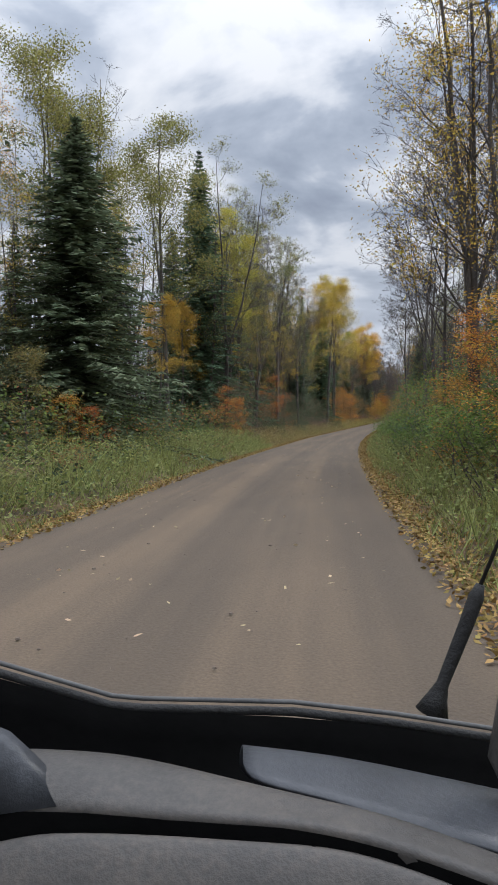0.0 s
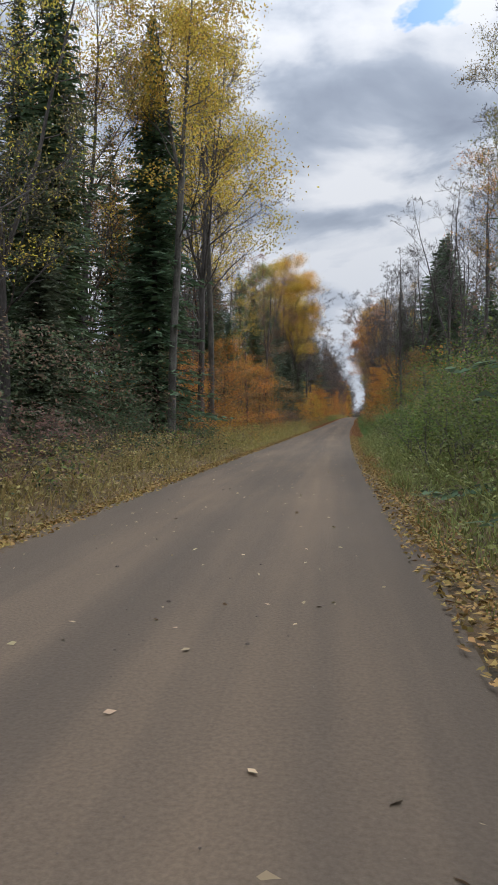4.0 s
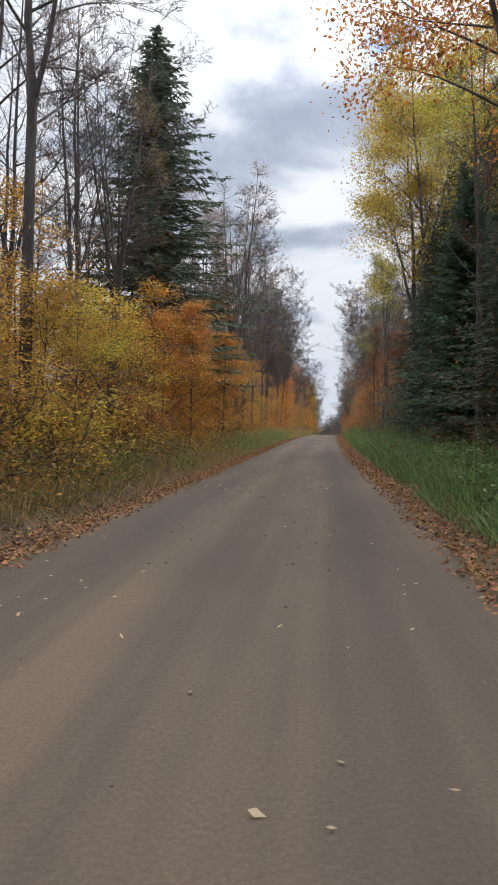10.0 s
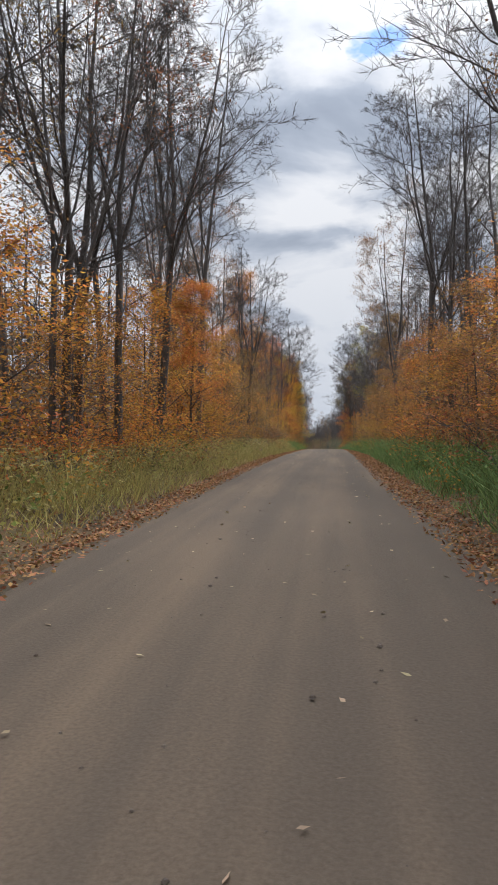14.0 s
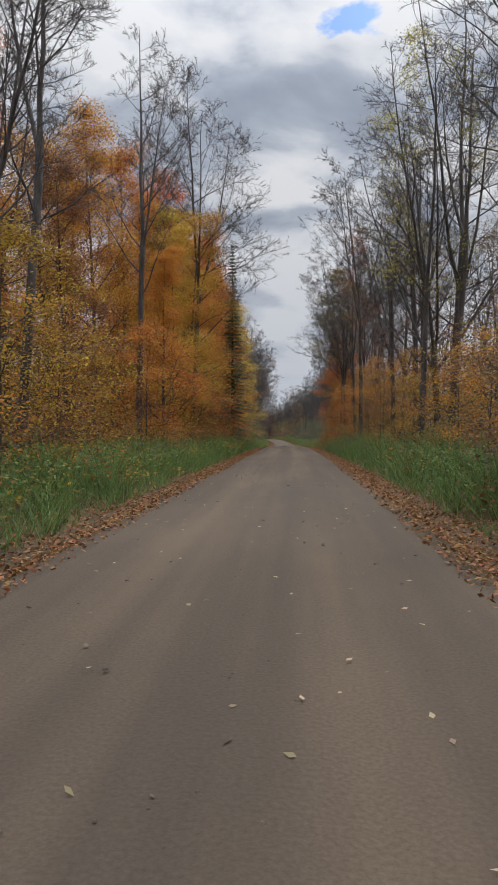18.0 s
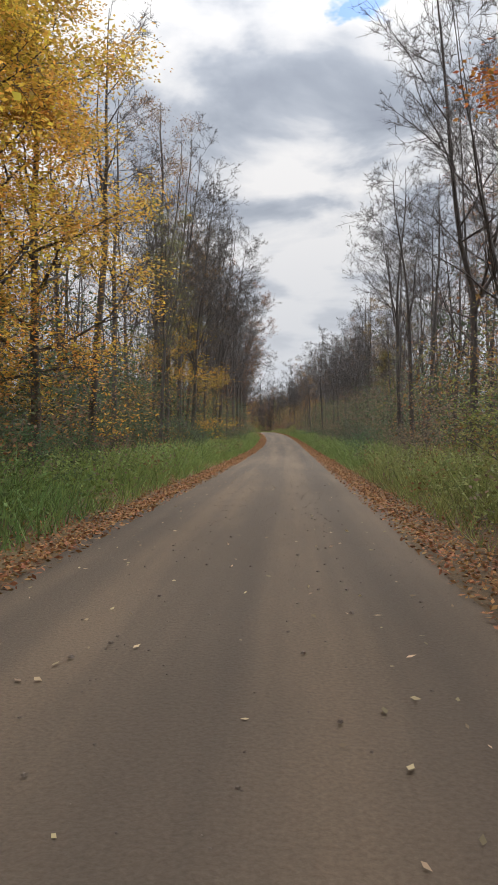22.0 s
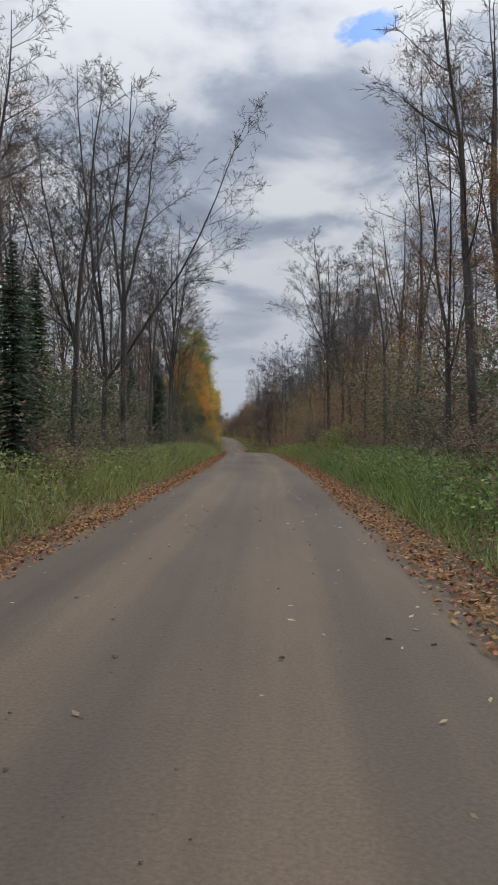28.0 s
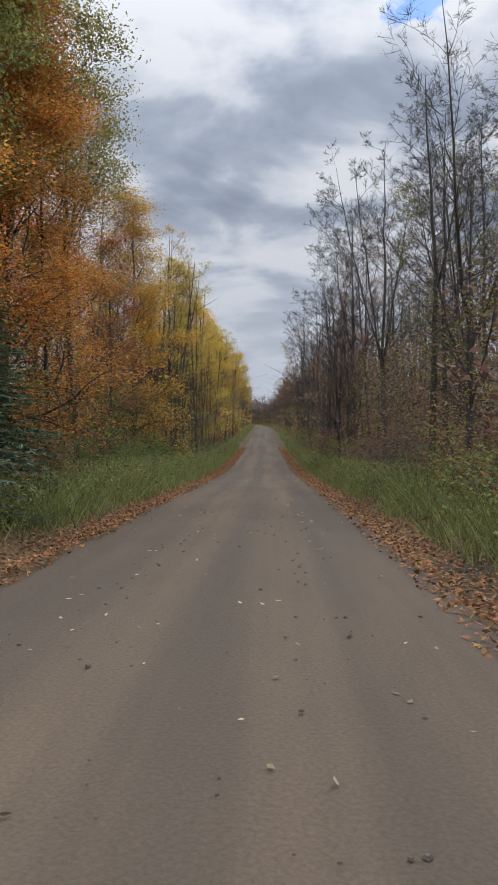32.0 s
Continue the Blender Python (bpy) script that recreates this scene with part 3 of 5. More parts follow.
LOOKS = {"bare": ("bare tree", "tall bare grey-brown hardwood tree with fine twigs"),
         "oldleaf": ("hardwood tree", "hardwood tree with a few {} leaves still on its twigs"),
         "aspen": ("aspen tree", "tall pale-barked aspen with a {} crown"),
         "maple": ("maple tree", "maple tree in full {} autumn leaf"),
         "sapling": ("young maple", "slender young maple with layered {} autumn leaves"),
         "spruce": ("spruce tree", "dense narrow dark green spruce tree"),
         "fir": ("fir tree", "broad fir with layered dark green boughs"),
         "pine": ("pine tree", "tall open-crowned dark green conifer")}
LOOKS["woods"] = LOOKS["bare"]
LOOKS["oak"] = ("bare tree", "broad bare hardwood tree with long limbs towards the road")
LOOKS["cone"] = ("spruce tree", "full dark green spruce tapering to a pointed tip")
LOOKS["spire"] = LOOKS["cone"]
LOOKS["slim"] = ("spruce tree", "tall slim dark green spruce close to the road")
NAMES = {"spire": "spruce_tree", "cone": "spruce_tree", "oak": "bare_tree", "slim": "spruce_tree", "sapling": "young_maple", "bare": "bare_tree", "woods": "bare_tree", "oldleaf": "hardwood_tree", "aspen": "aspen_tree", "maple": "maple_tree", "spruce": "spruce_tree", "fir": "fir_tree", "pine": "pine_tree"}
turns = random.Random(5)


def plant(kind, s, lat, height, colour="-", close=False):
    """One tree at s along the road, lat to its right."""
    if kind in ("spruce", "fir", "pine", "slim", "cone", "spire"):
        colour = "-"
    bole, limbs, crown, tall, up, out = KINDS[kind][turns.randrange(len(KINDS[kind]))]
    k = height / tall
    # no large tree stands closer to the road than its ditch
    if height > 9 and kind != "slim" and not close:
        lat = math.copysign(max(abs(lat), 7.2 if height > 15 and colour == "-" and kind not in ("bare", "woods") else 6.1), lat)
    # boughs lower than the cab's roof end beside the lane
    low = out[up * k < 2.7]
    if len(low):
        lat = math.copysign(max(abs(lat), 2.6 + 1.08 * k * np.percentile(low, 99.8)), lat)
    x, y, _ = place(s, lat)
    ob = new(NAMES[kind])
    ob.empty_display_size = 0.3
    new("trunk", bole).parent = ob
    twigs = new("branchwork", limbs)
    twigs.parent = ob
    tagged(twigs, kind="stuff")
    wide = k * turns.uniform(0.92, 1.1)
    # trees at the edge lean a little towards the light over the road
    lean = 0.0 if kind in ("spruce", "fir", "pine", "aspen", "woods", "slim", "cone", "spire") or abs(lat) > 8 else math.copysign(turns.uniform(0.3, 2.2), -lat)
    ob.matrix_world = pose(x, y, ground_up(s, lat), 0, 0, heading(s)) @ pose(0, 0, 0, 0, lean) @ Matrix.LocRotScale(None, Euler((0, 0, turns.uniform(0, 6.28))), (wide, wide, k))
    cat, text = LOOKS[kind]
    tagged(ob, text.format(WORDS[colour]), cat, "roadside trees")
    if crown:
        c = new("needles" if colour == "-" else "crown", crown)
        c.parent = ob
        tint = turns.uniform(0.85, 1.15)
        base = COLOURS[colour]
        c.color = (base[0] * tint, base[1] * turns.uniform(0.85, 1.15), base[2], 1)


# ---- front row ----
plant("cone", 25.7, -8.0, 13.1)
plant("oldleaf", 21.0, 5.6, 19.5, "Y", True)
plant("aspen", 29.5, -11.6, 17.6, "G")
plant("bare", 44.3, 6.4, 14.9)
plant("spire", 50.0, -8.3, 21.3)
plant("aspen", 54.3, -8.2, 17.8, "Y")
plant("oldleaf", 54.8, -6.0, 12.7, "Y")
plant("bare", 60.8, 5.6, 13.4)
plant("bare", 65.8, -6.0, 17.7)
plant("oldleaf", 74.3, -7.5, 18.7, "Y")
plant("oldleaf", 75.1, 5.2, 12.8, "G")
plant("bare", 79.6, -6.0, 15.4)
plant("spruce", 87.1, -7.4, 12.2)
plant("spruce", 87.1, 7.8, 11.9)
plant("oldleaf", 91.3, -7.5, 17.1, "Y")
plant("oldleaf", 95.1, 6.8, 11.5, "G")
plant("aspen", 107.3, -4.8, 22.4, "Y")
plant("bare", 113.9, -4.8, 22.5)
plant("bare", 130.6, 6.0, 14.3)
plant("oldleaf", 132.0, -5.6, 11.7, "Y")
plant("bare", 136.5, 5.2, 12.1)
plant("oldleaf", 140.0, -6.0, 14.6, "B")
plant("spruce", 140.5, -9.2, 11.1)
plant("spruce", 141.0, 6.9, 11.5)
plant("oldleaf", 146.5, -6.4, 17.5, "B")
plant("bare", 150.5, 6.4, 13.4)
plant("maple", 155.7, 5.2, 6.9, "O")
plant("pine", 156.7, -7.4, 14.1)
plant("spruce", 161.7, -7.4, 13.9)
plant("spruce", 171.2, -6.9, 13.2)
plant("bare", 172.0, 6.2, 21.7)
plant("bare", 177.7, -5.2, 16.9)
plant("pine", 179.2, -8.3, 17.3)
plant("spruce", 180.2, 6.9, 14.4)
plant("oldleaf", 186.7, 6.4, 17.0, "O")
plant("bare", 190.2, 6.0, 17.3)
plant("oldleaf", 195.0, 5.2, 21.9, "B")
plant("aspen", 206.5, 4.8, 21.7, "O")
plant("aspen", 211.8, 4.8, 21.3, "O")
plant("bare", 212.5, -7.0, 22.7)
plant("spruce", 214.1, 7.8, 12.8)
plant("bare", 218.8, 6.4, 15.2)
plant("bare", 220.3, -7.1, 16.5)
plant("spruce", 221.6, 6.3, 11.5)
plant("maple", 226.2, -4.9, 7.2, "O")
plant("aspen", 231.5, 4.8, 21.8, "Y")
plant("spruce", 231.8, 7.8, 15.3)
plant("aspen", 234.6, 4.8, 21.5, "Y")
plant("maple", 235.2, -4.9, 6.9, "O")
plant("spruce", 240.7, 7.8, 15.8)
plant("oldleaf", 250.8, -6.2, 22.5, "B")
plant("bare", 254.2, 6.4, 15.0)
plant("bare", 254.4, -4.8, 21.0)
plant("bare", 261.2, -6.0, 16.7)
plant("aspen", 260, 6.4, 16.6, "G")
plant("maple", 252, 7.2, 9, "B")
plant("maple", 258, 8.0, 11, "B")
plant("maple", 268, 6.6, 12, "B")
plant("spruce", 254, 7.6, 10)
plant("bare", 268.9, -5.6, 16.9)
plant("bare", 270.4, 6.0, 18.1)
plant("bare", 273.4, -6.0, 19.2)
plant("bare", 276.9, 6.0, 19.6)
plant("bare", 284.1, -6.4, 13.8)
plant("bare", 284.8, 5.2, 21.7)
plant("bare", 288.6, -6.0, 16.5)
plant("bare", 293.9, -6.0, 19.8)
plant("maple", 297.1, -4.9, 8.1, "O")
plant("bare", 300.1, 6.4, 17.1)
plant("bare", 306.1, 4.8, 21.5)
plant("bare", 322.6, -6.0, 15.2)
plant("oldleaf", 324.2, 5.0, 21.8, "B")
plant("bare", 337.9, -6.0, 10.5)
plant("maple", 343.6, 5.2, 14.7, "B")
plant("oldleaf", 345.4, -6.4, 12.8, "B")
plant("bare", 348.4, 6.0, 17.7)
plant("bare", 355.4, -6.0, 14.5)
plant("bare", 356.4, 6.8, 18.9)
plant("bare", 372.9, -6.8, 20.2)
plant("oldleaf", 372.9, 6.0, 18.2, "Y")
plant("maple", 375.2, -5.2, 10.3, "O")
plant("maple", 381.7, -5.6, 13.2, "Y")
plant("bare", 382.2, 6.4, 15.7)
plant("bare", 385.3, -6.2, 23.2)
plant("maple", 392.8, -5.4, 20.2, "R")
plant("bare", 398.1, 6.0, 22.8)
plant("maple", 398.4, -5.2, 14.5, "O")
plant("bare", 401.9, 6.0, 16.1)
plant("bare", 410.1, -5.1, 11.6)
plant("bare", 415.4, 6.4, 22.5)
plant("maple", 420.4, 5.6, 14, "R", True)
plant("maple", 420.6, -5.2, 17.0, "Y")
plant("bare", 425.6, 6.4, 20.0)
plant("maple", 427.2, -5.2, 20.2, "Y", True)
plant("bare", 432.0, 5.6, 13.8)
plant("maple", 436.5, -6.2, 20, "Y")
plant("bare", 445.5, 6.0, 13.6)
plant("oldleaf", 448.5, -5.6, 12.6, "G")
plant("bare", 453.0, 6.8, 15.9)
plant("oak", 456.5, -6.6, 19.5)
plant("bare", 462, -7.2, 20)
plant("bare", 464.0, -6.6, 19.5)
plant("bare", 466.6, -6.0, 12.7)
plant("maple", 476, 9.6, 8.5, "G")
plant("bare", 474.5, 9.5, 11.5)
plant("bare", 475.1, -6.0, 18.8)
plant("bare", 477.6, 7.9, 10.0)
plant("bare", 479.6, -5.6, 20.9)
plant("bare", 482.6, 7.5, 11.6)
plant("bare", 488.7, -6.0, 15.2)
plant("bare", 488.7, 6.8, 10.6)
plant("bare", 497.2, 6.8, 13.2)
plant("bare", 498.7, -6.0, 20.9)
plant("oldleaf", 506.9, -4.8, 23.2, "B")
plant("bare", 509.7, -4.8, 22.5)
plant("bare", 516.7, 6.4, 16.3)
plant("bare", 518.9, -4.8, 23.4)
plant("oldleaf", 535.6, -5.4, 22.1, "B")
plant("bare", 539.3, -5.6, 11.5)
plant("spruce", 540.8, -6.0, 6.4)
plant("bare", 542.7, 6.4, 15.0)
plant("oldleaf", 544.3, 6.0, 12.7, "B")
plant("bare", 549.3, -6.8, 15.3)
plant("bare", 555.3, -6.0, 17.6)
plant("bare", 558.3, 6.8, 11.7)
plant("bare", 563.2, -5.6, 12.7)
plant("bare", 566.2, 7.1, 10.0)
plant("spruce", 568.7, -6.3, 7.1)
plant("bare", 569.7, 6.0, 12.6)
plant("bare", 574.2, -6.0, 18.4)
plant("bare", 576.5, 5.6, 12.1)
plant("spruce", 578.5, -6.3, 5.4)
plant("oldleaf", 582.5, -6.4, 12.2, "O")
plant("bare", 585.5, 6.8, 10.5)
plant("spruce", 592.0, -6.4, 8.2)
plant("aspen", 597.3, -6.0, 8.6, "G")
plant("bare", 598.0, 7.1, 11.9)
plant("bare", 599.3, -6.8, 14.0)
plant("spruce", 602.8, -6.0, 7.1)
plant("maple", 606.3, -5.2, 11.1, "O")
plant("aspen", 612.0, -6.4, 15.4, "G")
plant("maple", 615.1, -5.6, 13.9, "O")
plant("aspen", 616.5, -7.4, 16.6, "G")
plant("oldleaf", 618.1, 6.8, 10.7, "G")
plant("bare", 620.1, 6.0, 14.2)
plant("maple", 610.4, -5.6, 12.8, "O")
plant("aspen", 621.5, -6.4, 14.6, "G")
plant("oak", 619.6, 6.2, 15.5)
plant("bare", 623.8, 7.5, 14.1)
plant("bare", 633.3, 6.8, 17.8)
plant("bare", 645.5, 6.8, 18.4)
plant("bare", 657.6, 6.4, 15.9)
plant("aspen", 677.6, -6.0, 14.6, "Y")
plant("bare", 706.6, 6.8, 23.6)
plant("maple", 715.3, -5.6, 17.7, "Y")
plant("fir", 233, -8.6, 24)
plant("slim", 405, -4.4, 19)
plant("spruce", 109, -7.2, 20.5)
plant("aspen", 118, -6.2, 24.5, "Y")
plant("aspen", 122, -7.6, 22, "Y")
plant("oldleaf", 107, -10.5, 21, "O")
plant("aspen", 174.5, -6.2, 23.5, "Y")
plant("aspen", 171.5, -7.4, 22.5, "Y")
plant("aspen", 168, -10, 21, "G")
plant("aspen", 180, -8.0, 21, "Y")
plant("bare", 247, -6.4, 20)
plant("bare", 273, -6.0, 22)
plant("bare", 302, -6.2, 22)
plant("oldleaf", 281, 5.6, 18, "B")
plant("maple", 411, -5.2, 18, "R")
plant("maple", 409, -7.5, 19, "R")
plant("aspen", 413, 5.6, 18, "G", True)
plant("maple", 413, -4.7, 19, "R", True)
plant("maple", 418.5, -4.6, 20, "R", True)
plant("maple", 371, -9.5, 13, "B")
plant("oak", 374, 7.2, 18.5)
plant("maple", 424, 6.4, 13, "R")
plant("sapling", 413, 5.8, 5, "R")
plant("bare", 412, 5.8, 18)
plant("bare", 407, 7.8, 19)
plant("spruce", 211, 7.6, 11)
plant("aspen", 226, 8.6, 19, "Y")
plant("bare", 509.5, 12.1, 17.8)
plant("bare", 510, 7.5, 14.5)
plant("bare", 514.5, 9.6, 15.5)
plant("bare", 505.6, 14.4, 16.6)
plant("bare", 513, 9.8, 17.5)
plant("bare", 575, -6.0, 16)
plant("bare", 577, 6.0, 17)
plant("bare", 646, 6.5, 12)
for s, lat, tall in ((578, -7.5, 6.5), (583, -10.5, 9), (588, -7.0, 6.5), (593, -6.7, 9.3), (599, -7.2, 7.5), (605, -10.0, 9), (548, -7.8, 7.5), (541, -10, 8)):
    plant("spruce", s, lat, tall)
for s, lat, tall, tone in ((384, -6.0, 15, "O"), (389, -8.5, 17, "Y"), (394, -6.5, 16, "O"), (401, -8.0, 18, "R"), (406, -6.2, 16, "O"), (412, -8.6, 17, "Y"), (418, -6.4, 15, "Y"), (424, -8.4, 16, "Y"),
                           (616, -7.6, 14, "O"), (620, -7.0, 14, "O"), (625, -8.8, 15, "O"), (631, -7.4, 12, "B"), (638, -7.8, 11, "Y")):
    plant("maple", s, lat, tall, tone)
for s, lat, tall in ((236, -5.4, 7.5), (241, -5.6, 8.5), (246, -5.2, 7.0), (251, -5.8, 7.5)):
    plant("sapling", s, lat, tall, "O")

plant("oldleaf", 18.5, 5.9, 17, "Y", True)
plant("bare", 21, 6.6, 15)
plant("bare", 26, 7.6, 15.5)
plant("bare", 33, 6.4, 13)
plant("oldleaf", 30, 8.6, 16, "O")
plant("cone", 604, -6.4, 7.5)
plant("cone", 607.5, -5.7, 6.5)
plant("cone", 612, -6.4, 6.8)
for s, lat, tall in ((146, -7.6, 15), (153, -7.0, 13), (160, -6.8, 14.5), (166, -6.2, 11), (176, -6.6, 12.5), (183, -6.2, 10)):
    plant("spruce", s, lat, tall)

plant("spruce", 195, -8.4, 19)
plant("spruce", 200, -8.8, 21.5)
plant("spruce", 206, -9.8, 22)

plant("fir", 214, 6.8, 10.0)
plant("fir", 221, 6.4, 11.0)
plant("fir", 229, 6.5, 12.0)
plant("maple", 428, -6.4, 19, "Y")
plant("maple", 433, -5.6, 18, "Y", True)
plant("bare", 24, 6.2, 16)
plant("bare", 29, 6.8, 14)
plant("bare", 38, 6.6, 12.5)
plant("oak", 172, -7.6, 21)
plant("oak", 265, -8.0, 19)
plant("oak", 287, -6.8, 20)
plant("oak", 440, 7.4, 19)
plant("oak", 470, -6.6, 21)
plant("oak", 484, -6.7, 22)
plant("oak", 556, -6.8, 18)
plant("oak", 574, 7.4, 15)
for s, lat, tall in ((50, -7.6, 20.5), (56, -9.2, 20), (61, -7.4, 21), (67, -8.8, 20), (73, -7.6, 20)):
    plant("oldleaf", s, lat, tall, "G")
plant("sapling", 64, -6.4, 5, "R")
plant("bare", 98.8, -12.6, 23)
plant("bare", 58, -8.4, 20)
plant("bare", 64, -9.6, 21)
for s, lat, tall in ((60, -8.6, 8.5), (66, -10.5, 10), (72, -8.8, 9), (80, -9.6, 10.5), (86, -8.2, 9), (93, -9.8, 11), (99, -8.4, 10), (104, -10.2, 11)):
    plant("spruce", s, lat, tall)
for s, lat, tall, tone in ((170, -5.2, 3.2, "Y"), (176, -5.6, 3.6, "O"), (181, -5.4, 3.2, "O"), (186, -5.2, 3.4, "O"), (191, -5.6, 3.8, "Y"), (197.7, -5.2, 4.4, "O"), (202, -5.6, 4.2, "Y"), (207, -5.4, 4.4, "O"), (213, -5.6, 5.0, "Y"), (217, -6.0, 5.6, "Y"), (226, -6.2, 6.4, "O")):
    plant("sapling", s, lat, tall, tone)
plant("maple", 246, -5.8, 11, "B")
plant("cone", 155.3, 9.4, 20.8)
plant("cone", 88.6, 8.2, 12)
plant("sapling", 13, 5.7, 4.2, "O")
plant("sapling", 18, 6.2, 4.6, "O")
plant("sapling", 19.5, 5.4, 3.6, "O")
plant("sapling", 27, 5.6, 2.6, "O")
plant("sapling", 23, 5.9, 3.0, "G")
plant("sapling", 20.5, -6.8, 2.1, "O")
plant("sapling", 22, -6.6, 1.8, "R")
plant("sapling", 18.5, -7.2, 3.2, "G")
plant("sapling", 42, -6.0, 3.2, "R")
plant("sapling", 44, -5.6, 2.8, "O")
plant("sapling", 457, -6.3, 7.5, "O")
plant("sapling", 466, -6.6, 9.0, "O")


# ---- the woods behind the front row ----
filler = random.Random(11)
# side, from, to, kinds, leaf colour, distance from the road's centre, heights
SECTIONS = [(-1, -20, 46, "oldleaf woods spruce oldleaf spruce", "Y", 10.5, 9, 12), (-1, 46, 110, "woods woods spruce oldleaf spruce", "G", 9.8, 15, 21), (1, -20, 110, "woods woods oldleaf oldleaf", "G", 9.8, 12, 18),
            (-1, 110, 180, "woods woods spruce oldleaf pine", "B", 10.5, 15, 22), (-1, 180, 228, "woods woods oldleaf", "B", 9.5, 15, 22), (1, 110, 215, "woods spruce oldleaf spruce woods", "O", 9.5, 14, 21),
            (-1, 228, 262, "woods oldleaf", "B", 9.5, 15, 22), (1, 215, 262, "woods spruce oldleaf spruce", "B", 9.5, 13, 20),
            (-1, 262, 345, "woods woods woods oldleaf", "B", 9.0, 17, 23), (1, 262, 345, "woods woods woods oldleaf", "B", 9.0, 16, 22),
            (-1, 345, 428, "woods maple woods maple", "O", 9.0, 15, 21), (1, 345, 428, "woods woods woods oldleaf", "B", 8.8, 17, 23),
            (-1, 428, 530, "woods woods woods oldleaf", "B", 9.0, 17, 23), (1, 428, 530, "woods woods woods oldleaf", "B", 10.0, 13, 18),
            (-1, 530, 640, "woods woods woods oldleaf", "B", 10.0, 13, 18), (1, 530, 640, "woods woods woods oldleaf", "B", 10.5, 14, 19),
            (-1, 640, 1000, "oldleaf maple aspen oldleaf", "Y", 6.8, 13, 18), (1, 640, 1000, "woods oldleaf oldleaf oldleaf", "B", 7.2, 11, 17)]
for side, a, b, kinds, tone, row, low, high in SECTIONS:
    s = a
    while s < b:
        kind = filler.choice(kinds.split())
        if side < 0 and 40 < s < 47:
            kind = "aspen"  # a gold gap beside the tall spruce
        plant(kind, s + filler.uniform(-2, 2), side * (row + filler.uniform(-1.5, 3.0)), filler.uniform(low, high), tone)
        s += 4.4 if s < 660 else 5.0


# a second, looser row keeps the woods closed behind the first
for side, a, b, kinds, tone, row, low, high in SECTIONS:
    s = a + 2
    while s < b and s < 700:
        kind = filler.choice(kinds.split() + ["woods"])
        if kind != "woods":
            plant(kind, s + filler.uniform(-2, 2), side * (row + filler.uniform(4.0, 8.0)), filler.uniform(low, high) * 0.95, tone)
        s += 4.0

# the bare trees of the second row, too many and too tangled to tell apart
BACK = [forked(200 + i, 18, (0.4, 0.5)[i], 2, 0.2, 7, 0.21, 5, 3, 2) for i in range(2)]


def back_row(a, b, side, near, far, gap, low, high):
    verts, faces = [], []
    s = a
    while s < b:
        w = BACK[filler.randrange(2)]
        q, lat = s + filler.uniform(-2, 2), side * filler.uniform(near, far)
        k, turn = filler.uniform(low, high) / 18, filler.uniform(0, 6.28)
        x, y, _ = place(q, lat)
        v = np.array([tuple(c) for c in w.v]) * k
        c, d, base = math.cos(turn), math.sin(turn), len(verts)
        verts += np.stack([x + c * v[:, 0] - d * v[:, 1], y + d * v[:, 0] + c * v[:, 1], ground_up(q, lat) + v[:, 2]], 1).tolist()
        faces += [[i + base for i in f] for f in w.f]
        s += gap
    ob = new("back_woods", mesh_of("back_woods", verts, faces, BARK))
    tagged(ob, "close-grown bare grey trees behind the roadside row", "woods", kind="stuff")


for side in (-1, 1):
    for a in range(-20, 700, 120):
        back_row(a, a + 120, side, 13.0, 18.0, 7.0, 14, 21)


def heights(s, lat):
    """ground_up for arrays."""
    a = np.abs(lat)
    ditch = np.where((a > 2.3) & (a < 4), -0.16 * np.sin((np.clip(a, 2.3, 4) - 2.3) / 1.7 * np.pi), 0)
    bank = np.clip((a - 4) / 4, 0, 1)
    return rise(s) - 0.02 + ditch + bank * (0.35 + 0.10 * np.sin(s * 0.21 + lat))


def spread(n, s0, s1, near, far, side, g, lean=1.0):
    """n places beside the road, thicker towards the near side when lean is over 1."""
    s = g.uniform(s0, s1, n)
    lat = side * (near + (far - near) * g.random(n) ** lean)
    x, y, _ = place(s, lat)
    return s, lat, np.stack([x, y, heights(s, lat)], 1)


def stuff(name, mesh, colour, label, category):
    ob = new(name, mesh)
    ob.color = (*colour, 1)
    tagged(ob, label, category, kind="stuff")
    return ob


